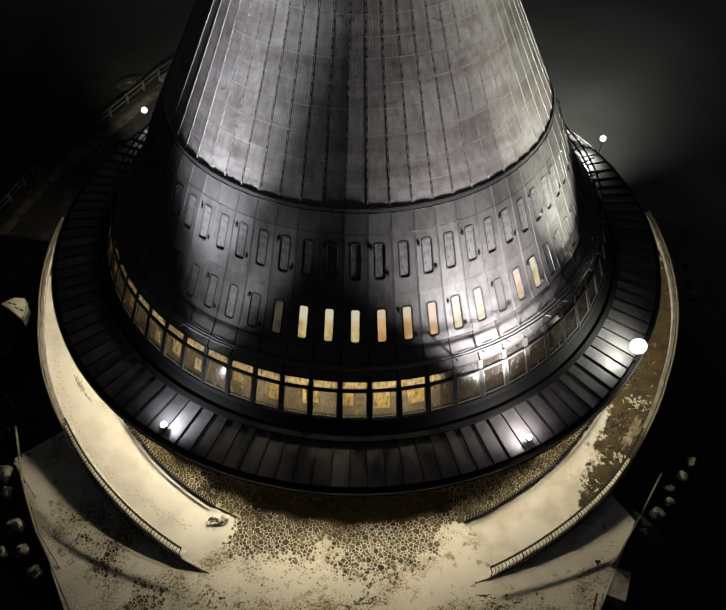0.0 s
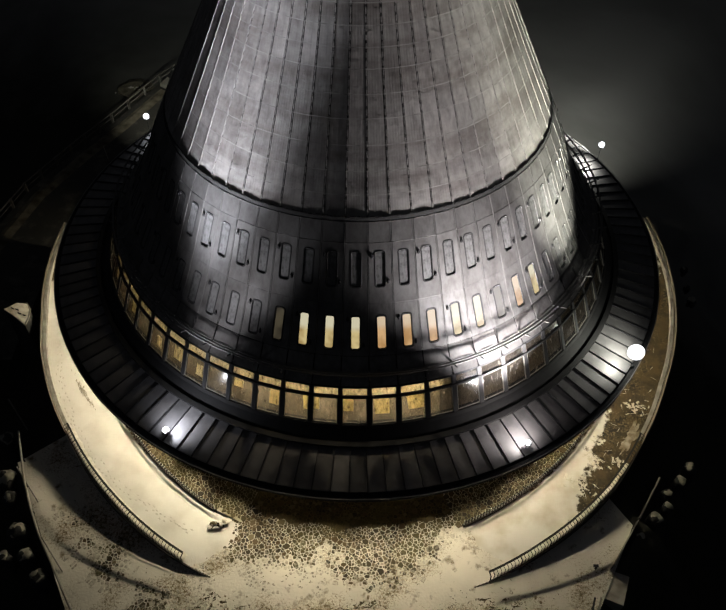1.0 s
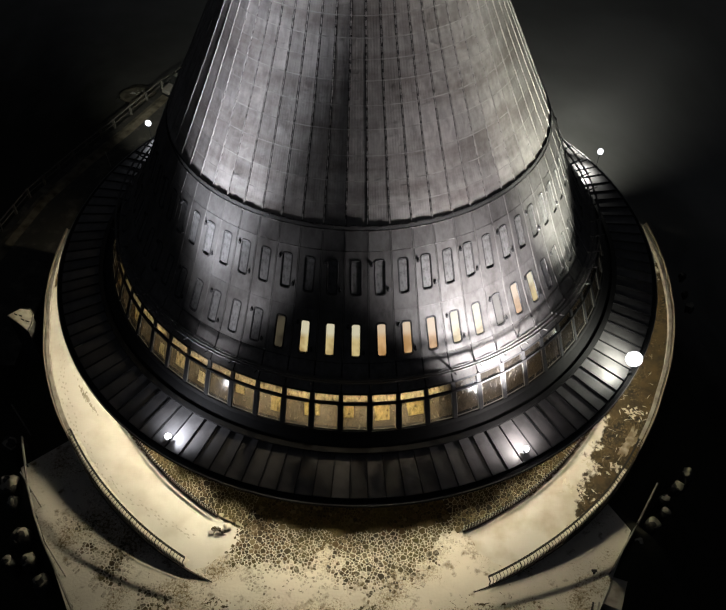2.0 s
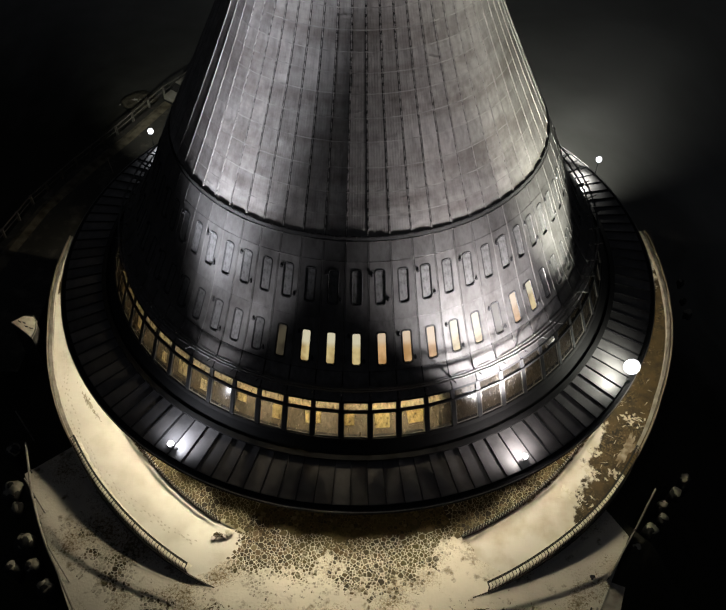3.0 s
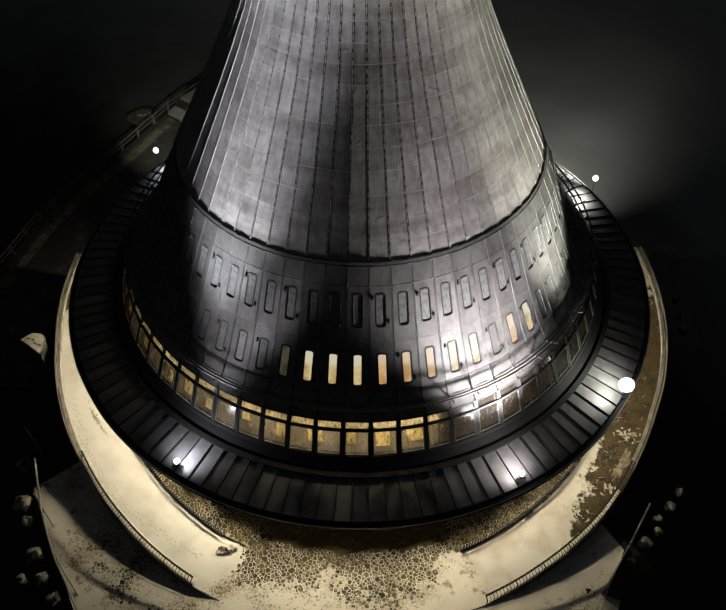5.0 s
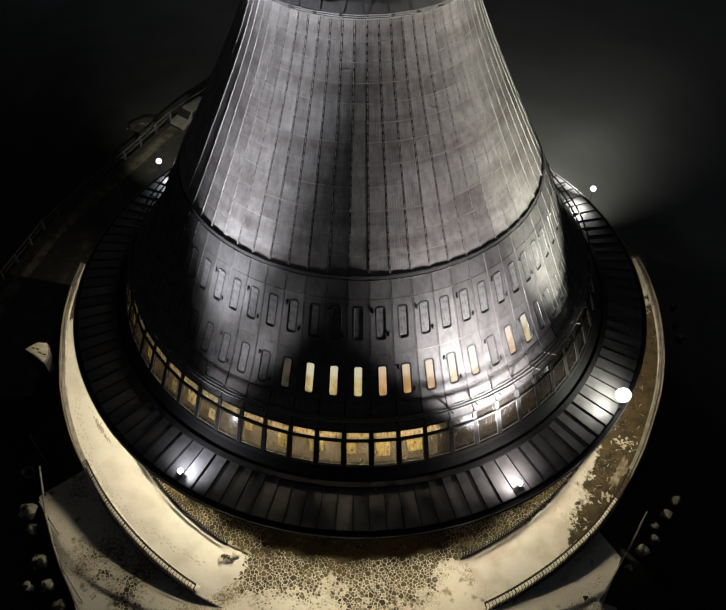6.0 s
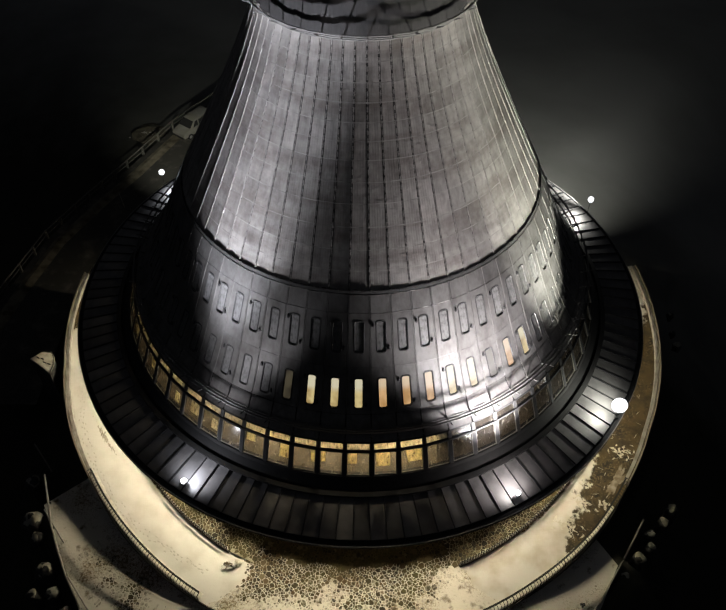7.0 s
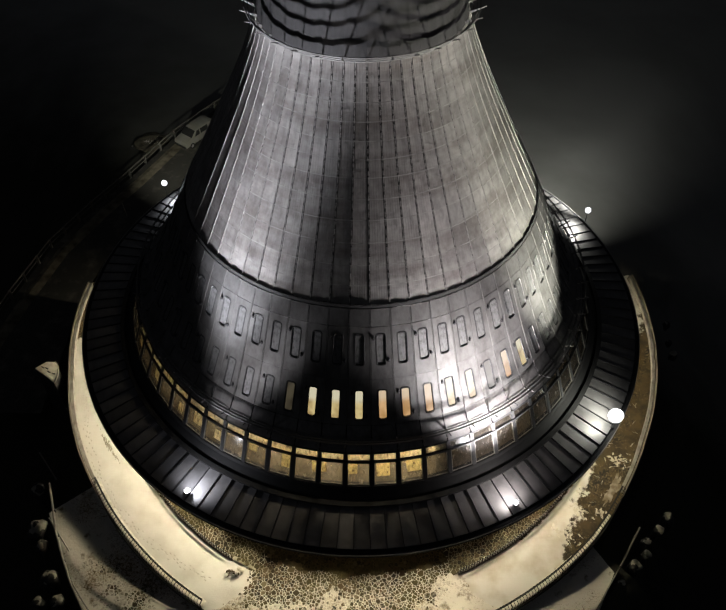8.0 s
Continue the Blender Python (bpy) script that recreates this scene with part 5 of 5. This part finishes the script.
for top, foot in (((-21.1, -15.1, 0.9), (-19.45, -17.05, 0.0)), ((-18.25, -19.7, 0.8), (-16.75, -21.45, 0.0))):
    bm = bmesh.new()
    rod(bm, top, foot, 0.045, 6)
    part("prop", bm, CONC, bar)

# east edge of the forecourt: beam-topped wall, a landing below it
edge = thing("edge_wall", "low wall with a pale beam along the forecourt edge", "wall")
a, b = Vector((17.3, -17.9, 0)), Vector((15.2, -20.8, 0))
side = Vector((0.8, 0.6, 0)) * 0.11
for name, lo, hi, wd, mat in (("wall_body", -4.0, 0.35, 1.0, DARKWALL), ("beam", 0.35, 0.5, 1.15, CONC)):
    bm = bmesh.new()
    hexa(bm, [a - side * wd + Vector((0, 0, lo)), b - side * wd + Vector((0, 0, lo)), b + side * wd + Vector((0, 0, lo)), a + side * wd + Vector((0, 0, lo))],
         [a - side * wd + Vector((0, 0, hi)), b - side * wd + Vector((0, 0, hi)), b + side * wd + Vector((0, 0, hi)), a + side * wd + Vector((0, 0, hi))])
    bmesh.ops.recalc_face_normals(bm, faces=bm.faces)
    part(name, bm, mat, edge)
landing = thing("landing", "snow-dusted concrete landing below the forecourt edge", "landing")
bm = bmesh.new()
hexa(bm, [Vector(p) for p in ((14.6, -20.6, -3), (14.3, -22.4, -3), (15.5, -22.9, -3), (16.2, -21.2, -3))], [Vector(p) for p in ((14.6, -20.6, -0.05), (14.3, -22.4, -0.05), (15.5, -22.9, -0.05), (16.2, -21.2, -0.05))])
bmesh.ops.recalc_face_normals(bm, faces=bm.faces)
part("slab", bm, CONC, landing)
rail = thing("rail", "pale timber rail beyond the landing", "rail")
for off, mat in ((0.0, CONC), (0.35, ROCK)):
    bm = bmesh.new()
    rod(bm, (14.2 - off, -22.6, 0.35), (12.6 - off, -26.8, 0.35), 0.06, 6)
    rod(bm, (14.0 - off, -23.1, 0.35), (14.0 - off, -23.1, -1.0), 0.05, 6)
    rod(bm, (13.0 - off, -25.8, 0.35), (13.0 - off, -25.8, -1.0), 0.05, 6)
    part("beam", bm, mat, rail)

rail2 = thing("rail", "weathered timber rail continuing the forecourt edge", "rail")
bm = bmesh.new()
rod(bm, (17.45, -17.75, 0.42), (19.35, -14.95, 0.42), 0.07, 6)
part("beam", bm, POSTM, rail2)
for f in (0.1, 0.5, 0.9):
    bm = bmesh.new()
    rod(bm, (17.45 + 1.9 * f, -17.75 + 2.8 * f, -2.0), (17.45 + 1.9 * f, -17.75 + 2.8 * f, 0.42), 0.05, 6)
    part("post", bm, POSTM, rail2)
# small things on the forecourt
bol = thing("bollard", "small dark bollard standing in the snow", "bollard", (14.3, -20.75, 0))
bm = bmesh.new()
rod(bm, (0, 0, 0), (0, 0, 0.35), 0.07, 8)
part("shaft", bm, DARK, bol)
bm = bmesh.new()
box(bm, (-0.06, 0, 0.38), (0.3, 0.14, 0.08))
part("cap", bm, DARK, bol)
rub = thing("rubble", "heap of broken slabs and snow at the end of the kerb", "rubble", (-8.1, -18.5, lift(-25)))
for i in range(26):
    bm = bmesh.new()
    near = i % 3 == 0
    m = pose(rng.uniform(0.3, 0.6) if near else rng.uniform(-0.5, 0.35), rng.uniform(0.1, 0.35) if near else rng.uniform(-0.2, 0.12), 0.03 + rng.uniform(0, 0.08),
             rng.uniform(-15, 15) if near else rng.uniform(-60, 60), rng.uniform(-15, 15) if near else rng.uniform(-50, 50), rng.uniform(0, 180))
    lump(bm, rng.uniform(0.1, 0.2), (0, 0, 0), 0.22, i + 300, -2.0, 1)
    bm.transform(m)
    part("slab", bm, SCRAP if near else (STONES[1], EARTH, CONC)[i % 3], rub)
# a trail of frozen clods across the front of the forecourt
bm = bmesh.new()
for i in range(420):
    x = rng.uniform(-11, 11)
    y = -22.9 - rng.uniform(0, 3.0) + 0.5 * math.sin(x * 0.7)
    if noise.noise((x * 0.5, y * 0.5, 11)) < -0.02:
        continue
    lump(bm, rng.uniform(0.03, 0.10), (x, y, 0.0), 0.5, i, -2.0, 1)
tagged(mesh_ob("snow_clods", bm, CLOD), "trodden dirty clods of frozen snow on the forecourt", "snow clods", kind="stuff")

# torn turf and frozen earth showing in ragged lines through the snow
bm = bmesh.new()


def sliver(bm, p, a, length, width, high, jag):
    """A flat ragged strip lying on the ground."""
    n = max(3, int(length / 0.07))
    left, right = [], []
    for k in range(n + 1):
        f = k / n
        w = width * math.sin(math.pi * (0.08 + 0.84 * f)) * (1 + rng.uniform(-jag, jag))
        c = p + Vector((math.cos(a), math.sin(a), 0)) * (length * f) + Vector((0, 0, high))
        side = Vector((-math.sin(a), math.cos(a), 0))
        left.append(bm.verts.new(c + side * w / 2))
        right.append(bm.verts.new(c - side * w / 2))
        a += rng.uniform(-1, 1) * jag * 0.45
    for k in range(n):
        bm.faces.new((right[k], right[k + 1], left[k + 1], left[k]))


def scrap(bm, p, a, long, wide_, jag, seed):
    """A ragged flat patch."""
    n = 15
    pts_ = []
    for k in range(n):
        b = 2 * math.pi * k / n
        j = max(0.2, 1 + jag * (noise.noise((math.cos(b) * 2.1 + seed, math.sin(b) * 2.1, seed)) * 1.6 + rng.uniform(-0.35, 0.35)))
        u, v = math.cos(b) * long / 2 * j, math.sin(b) * wide_ / 2 * j
        pts_.append(p + Vector((u * math.cos(a) - v * math.sin(a), u * math.sin(a) + v * math.cos(a), 0)))
    mid_ = bm.verts.new(p + Vector((0, 0, 0.008)))
    vs_ = [bm.verts.new(q) for q in pts_]
    for k in range(n):
        bm.faces.new((vs_[k], vs_[(k + 1) % n], mid_))


for i in range(80):
    x, y = rng.uniform(-11.5, 9.5), -22.6 - abs(rng.gauss(0, 1)) * 1.1
    if noise.noise((x * 0.45, y * 0.45, 21)) < 0.0:
        continue
    a = rng.choice((0.4, 0.6, -0.3, 2.2)) + rng.uniform(-0.4, 0.4)
    scrap(bm, Vector((x, y, 0.014 + 0.0002 * i)), a, rng.uniform(0.15, 0.6), rng.uniform(0.05, 0.16), 0.9, i * 1.7)
    for k in range(5):
        scrap(bm, Vector((x + rng.gauss(0, 0.3), y + rng.gauss(0, 0.12), 0.012 + 0.0002 * i)), rng.uniform(0, 3), rng.uniform(0.06, 0.16), rng.uniform(0.03, 0.08), 0.9, i * 1.3 + k)
for i in range(700):
    x, y = rng.uniform(-12, 12), rng.uniform(-26.5, -20.8)
    if noise.noise((x * 0.5, y * 0.5, 31)) + (y + 22.3) * -0.22 < 0.0:
        continue
    scrap(bm, Vector((x, y, 0.012)), rng.uniform(0, 3.1), rng.uniform(0.04, 0.14), rng.uniform(0.02, 0.06), 0.9, i * 0.7)
tagged(mesh_ob("torn_turf", bm, EARTH), "ragged dark turf and frozen earth showing through trodden snow", "turf", kind="stuff")


def on_ramp(r, th):
    return P(r, th, lift(th) + 0.03)


# scraps of snow left on the bare paving: straight slivers, crumbs and two ragged patches
bm = bmesh.new()
for i in range(70):
    th, r = rng.uniform(46, 74), rng.uniform(19.7, 22.3)
    if noise.noise((th * 0.25, r * 0.9, 41)) < 0.05:
        continue
    sliver(bm, on_ramp(r, th), rng.choice((0.1, -0.2, 1.1, 2.3)) + rng.uniform(-0.3, 0.3), rng.uniform(0.25, 0.7), rng.uniform(0.02, 0.04), 0.01 + 0.0002 * i, 0.25)
for c_th, c_r, spread, count in ((61.0, 21.4, 0.45, 26), (49.5, 21.9, 0.3, 14), (47.0, 20.9, 0.5, 30), (42.0, 21.3, 0.6, 34), (51.5, 20.3, 0.35, 16)):
    c = on_ramp(c_r, c_th)
    for i in range(count):
        p = c + Vector((rng.gauss(0, spread), rng.gauss(0, spread * 0.6), 0.012 + 0.001 * i))
        scrap(bm, p, rng.uniform(0, 3.1), rng.uniform(0.1, 0.42), rng.uniform(0.05, 0.2), 1.0, i * 2.3)
tagged(mesh_ob("snow_scraps", bm, SCRAP), "scraps and slivers of old snow left on bare paving", "snow", kind="stuff")
bm = bmesh.new()
ring = []
for k in range(96):
    a = 2 * math.pi * k / 96
    j = 1 + 0.6 * noise.noise((math.cos(a) * 2.5, math.sin(a) * 2.5, 5)) + 0.35 * noise.noise((math.cos(a) * 5, math.sin(a) * 5, 6))
    th = 55.0 + 3.0 * math.cos(a) * j
    ring.append(on_ramp(21.78 + 0.3 * math.sin(a) * j - 0.01 * (th - 55), th) + Vector((0, 0, 0.006)))
bm.faces.new([bm.verts.new(p) for p in ring])
bmesh.ops.triangulate(bm, faces=bm.faces)
tagged(mesh_ob("slush_patch", bm, SLUSH), "thin film of melting snow beside the ramp parapet", "slush")

# footprints trodden along the snowy ramp, and a smear of thawed dirt
bm = bmesh.new()
for i in range(120):
    th = -27 - i * 0.42
    r = 21.55 + 0.35 * math.sin(th * 0.09) + (0.13 if i % 2 else -0.13) + rng.uniform(-0.14, 0.14)
    if noise.noise((th * 0.12, 0, 4)) < -0.4 or rng.random() < 0.25:
        continue
    c = P(r, th, lift(th) + 0.032)
    m = Matrix.Translation(c) @ turned(th + rng.uniform(-15, 15))
    top = [m @ Vector((0.11 * math.cos(a), 0.045 * math.sin(a), 0.012 * math.cos(a))) for a in (2 * math.pi * k / 8 for k in range(8))]
    rim = [bm.verts.new(p) for p in top]
    mid = bm.verts.new(m @ Vector((0, 0, -0.02)))
    for k in range(8):
        bm.faces.new((rim[k], rim[(k + 1) % 8], mid))
tagged(mesh_ob("footprints", bm, PRINT), "footprints trodden into the snow of the ramp", "footprints", kind="stuff")
bm = bmesh.new()
for i in range(90):
    th = -61.0 + rng.gauss(0, 1.7)
    r = 20.55 + rng.gauss(0, 0.07) - 0.05 * (th + 61.0)
    scrap(bm, P(r, th, lift(th) + 0.036 + 0.0003 * i), radians(th) - 0.15 + rng.uniform(-0.3, 0.3), rng.uniform(0.10, 0.34), rng.uniform(0.03, 0.08), 0.9, i * 1.9)
tagged(mesh_ob("slush_patch", bm, SMEAR), "grey smear of thawed slush on the snowy ramp", "slush")

def prism(bm, low, high):
    a, b = [bm.verts.new(p) for p in low], [bm.verts.new(p) for p in high]
    n = len(a)
    for k in range(n):
        bm.faces.new((a[k], a[(k + 1) % n], b[(k + 1) % n], b[k]))
    bm.faces.new(a[::-1])
    bm.faces.new(b)
    bmesh.ops.recalc_face_normals(bm, faces=bm.faces)


# snowy block outside the west parapet
blk = thing("block", "snow-topped masonry block outside the ramp parapet", "block")
bm = bmesh.new()
top = []
for x, y in ((-24.75, -3.95), (-24.05, -3.3), (-23.35, -3.35), (-22.95, -3.9), (-22.8, -4.6), (-22.85, -5.35), (-23.35, -4.95), (-24.0, -4.45)):
    rise = (-22.8 - x) * 0.42
    top.append((x + 0.58 * rise, y - 0.83 * rise, 3.0 + rise))
prism(bm, [Vector((x, y, -6)) for x, y, z in top], [Vector(p) for p in top])
part("masonry", bm, ROCK, blk)
bm = bmesh.new()
prism(bm, [Vector((x, y, z + 0.004)) for x, y, z in top], [Vector((x + (-23.5 - x) * 0.04, y + (-4.2 - y) * 0.04, z + 0.09)) for x, y, z in top])
part("snow_cap", bm, SCRAP, blk, "thin crust of snow")
bm = bmesh.new()
rim = [(-23.35, -3.32), (-22.93, -3.88), (-22.78, -4.6), (-22.83, -5.38)]
for (xa, ya), (xb, yb) in zip(rim, rim[1:]):
    rod(bm, (xa, ya, 3.14), (xb, yb, 3.14), 0.06, 6)
part("kerb_bar", bm, CONC, blk)
for x, y, turn in ((-24.2, -3.85, 30), (-23.85, -3.95, 25), (-23.6, -4.3, 20), (-23.2, -4.45, 15)):
    bm = bmesh.new()
    box(bm, (0, 0, 0), (0.34, 0.07, 0.05), Matrix.Translation((x + 0.24 * (-22.8 - x), y - 0.35 * (-22.8 - x), 3.1 + 0.44 * (-22.8 - x))) @ turned(-turn))
    part("slat", bm, ROCK, blk, "dark slat showing through the snow")

# road behind the tower, with its railing and a parked van
bm = bmesh.new()
outer = [(-33.0, -6.0), (-30.6, 6.0), (-29.0, 12.5), (-26.5, 18.0), (-23.9, 23.0), (-20.6, 30.0), (-17.0, 35.4), (-12.0, 42.0)]
inner = [(-24.6, -6.0), (-24.5, 6.0), (-23.8, 10.0), (-21.5, 15.0), (-18.5, 20.0), (-15.5, 24.5), (-11.0, 29.0), (-6.0, 34.0)]
vo, vi = [bm.verts.new((x, y, 0.03)) for x, y in outer], [bm.verts.new((x, y, 0.03)) for x, y in inner]
for k in range(len(vo) - 1):
    bm.faces.new((vo[k], vi[k], vi[k + 1], vo[k + 1])[::-1])
bmesh.ops.recalc_face_normals(bm, faces=bm.faces)
tagged(mesh_ob("road", bm, ROADM), "snow-dusted service road behind the tower", "road", kind="structure")
bm = bmesh.new()
line = []
for (xo, yo), (xi, yi) in zip(outer, inner):
    d = math.hypot(xi - xo, yi - yo)
    line.append([bm.verts.new((xo + (xi - xo) * k / d, yo + (yi - yo) * k / d, z)) for k, z in ((0.7, 0.034), (1.2, 0.16), (1.9, 0.034))])
for a, b in zip(line, line[1:]):
    for k in (0, 1):
        bm.faces.new((a[k], a[k + 1], b[k + 1], b[k]))
bmesh.ops.recalc_face_normals(bm, faces=bm.faces)
tagged(mesh_ob("road_verge", bm, VERGE), "low dirt bank along the road edge", "verge", kind="structure")
rrail = thing("road_railing", "weathered railing with stout posts along the road edge", "railing")
pts3 = [Vector((x, y, 0)) for x, y in outer]
for level, rad in ((0.95, 0.07), (0.5, 0.045)):
    for a, b in zip(pts3, pts3[1:]):
        bm = bmesh.new()
        rod(bm, a + Vector((0, 0, level)), b + Vector((0, 0, level)), rad, 6)
        part("rail", bm, POSTM, rrail)
for a, b in zip(pts3, pts3[1:]):
    for f in (0.0, 0.33, 0.67):
        p = a + (b - a) * f
        bm = bmesh.new()
        box(bm, (p.x, p.y, 0.5), (0.2, 0.2, 1.0))
        part("post", bm, POSTM, rrail)

van = thing("van", "pale dirty panel van with side windows parked on the dark road", "van")
M = Matrix.Translation((-19.05, 28.6, 0.03)) @ Matrix.Rotation(math.atan2(2.6, 1.9), 4, "Z")


def van_body():
    """Side outline swept across the width, narrowing above the waist."""
    outline = [(-0.85, 0.35), (-0.9, 0.75), (-0.8, 0.98), (0.1, 1.12), (0.85, 1.72), (1.3, 1.82), (3.3, 1.80), (3.52, 1.6), (3.6, 0.9), (3.55, 0.35)]
    bm = bmesh.new()
    rows = []
    for s in (-1, 1):
        rows.append([bm.verts.new(M @ Vector((x, s * (0.88 if z < 1.15 else 0.88 - (z - 1.15) * 0.22), z))) for x, z in outline])
    n = len(outline)
    for k in range(n):
        bm.faces.new((rows[0][k], rows[0][(k + 1) % n], rows[1][(k + 1) % n], rows[1][k]))
    bm.faces.new(rows[0][::-1])
    bm.faces.new(rows[1])
    bmesh.ops.recalc_face_normals(bm, faces=bm.faces)
    bmesh.ops.bevel(bm, geom=list(bm.edges), offset=0.1, segments=3, profile=0.5, affect="EDGES", clamp_overlap=True)
    return bm


part("body", van_body(), VANP, van, "", True)
for s in (-1, 1):
    for name, quad in (("side_window", [(0.55, 1.16), (1.25, 1.16), (1.3, 1.66), (0.95, 1.66)]), ("side_window", [(1.42, 1.16), (2.5, 1.16), (2.45, 1.66), (1.46, 1.66)])):
        bm = bmesh.new()
        f = lambda x, z, o: M @ Vector((x, s * (0.88 - max(0, z - 1.15) * 0.22 + o), z))
        hexa(bm, [f(x, z, -0.01) for x, z in quad], [f(x, z, 0.012) for x, z in quad])
        bmesh.ops.recalc_face_normals(bm, faces=bm.faces)
        part(name, bm, RUBBER, van, "dark side window")
    for x in (0.0, 2.75):
        bm = bmesh.new()
        rod(bm, M @ Vector((x, s * 0.72, 0.32)), M @ Vector((x, s * 0.92, 0.32)), 0.32, 16)
        w = part("wheel", bm, RUBBER, van)
        bm = bmesh.new()
        rod(bm, M @ Vector((x, s * 0.9, 0.32)), M @ Vector((x, s * 0.93, 0.32)), 0.18, 12)
        part("rim", bm, RAILM, w)
bm = bmesh.new()
hexa(bm, [M @ Vector(p) for p in ((0.16, -0.78, 1.15), (0.16, 0.78, 1.15), (0.80, 0.70, 1.68), (0.80, -0.70, 1.68))],
     [M @ Vector(p) for p in ((0.13, -0.78, 1.18), (0.13, 0.78, 1.18), (0.77, 0.70, 1.71), (0.77, -0.70, 1.71))])
bmesh.ops.recalc_face_normals(bm, faces=bm.faces)
part("windscreen", bm, RUBBER, van)
bm = bmesh.new()
box(bm, (-0.88, 0, 0.5), (0.12, 1.7, 0.2), M)
part("bumper", bm, DARK, van)
pole = thing("snow_pole", "thin pale pole leaning on the dark slope below the ramp", "pole", (-22.84, -10.39, -1.0))
bm = bmesh.new()
rod(bm, (0.25, -0.25, -1.2), (-0.45, 0.45, 1.8), 0.05, 6)
part("shaft", bm, CONC, pole)
heap = thing("scrub_heap", "low snow-dusted heap of scrub beyond the road railing", "heap", (-23.6, 30.9, -1.5))
bm = bmesh.new()
lump(bm, 1.75, (0, 0, 0.1), 0.28, 71, -2.0, 4)
part("earth", bm, DARKEARTH, heap, "", True)
bm = bmesh.new()
for k in range(90):
    x, y = rng.gauss(0, 0.55), rng.gauss(0, 0.5)
    lump(bm, rng.uniform(0.05, 0.12), (x, y, 0.1 + 0.49 * math.sqrt(max(0.0, 1 - (x * x + y * y) / 3.0)) - 0.03), 0.7, k + 80, -2.0, 1)
tagged(part("scrub", bm, CONC, heap), kind="stuff")
stake = thing("snow_stake", "thin pale snow stake leaning beside the roof edge", "stake", (-22.9, 17.0, 0))
bm = bmesh.new()
rod(bm, (0, 0, -0.5), (-0.2, 0.1, 1.6), 0.04, 6)
part("pole", bm, CONC, stake)
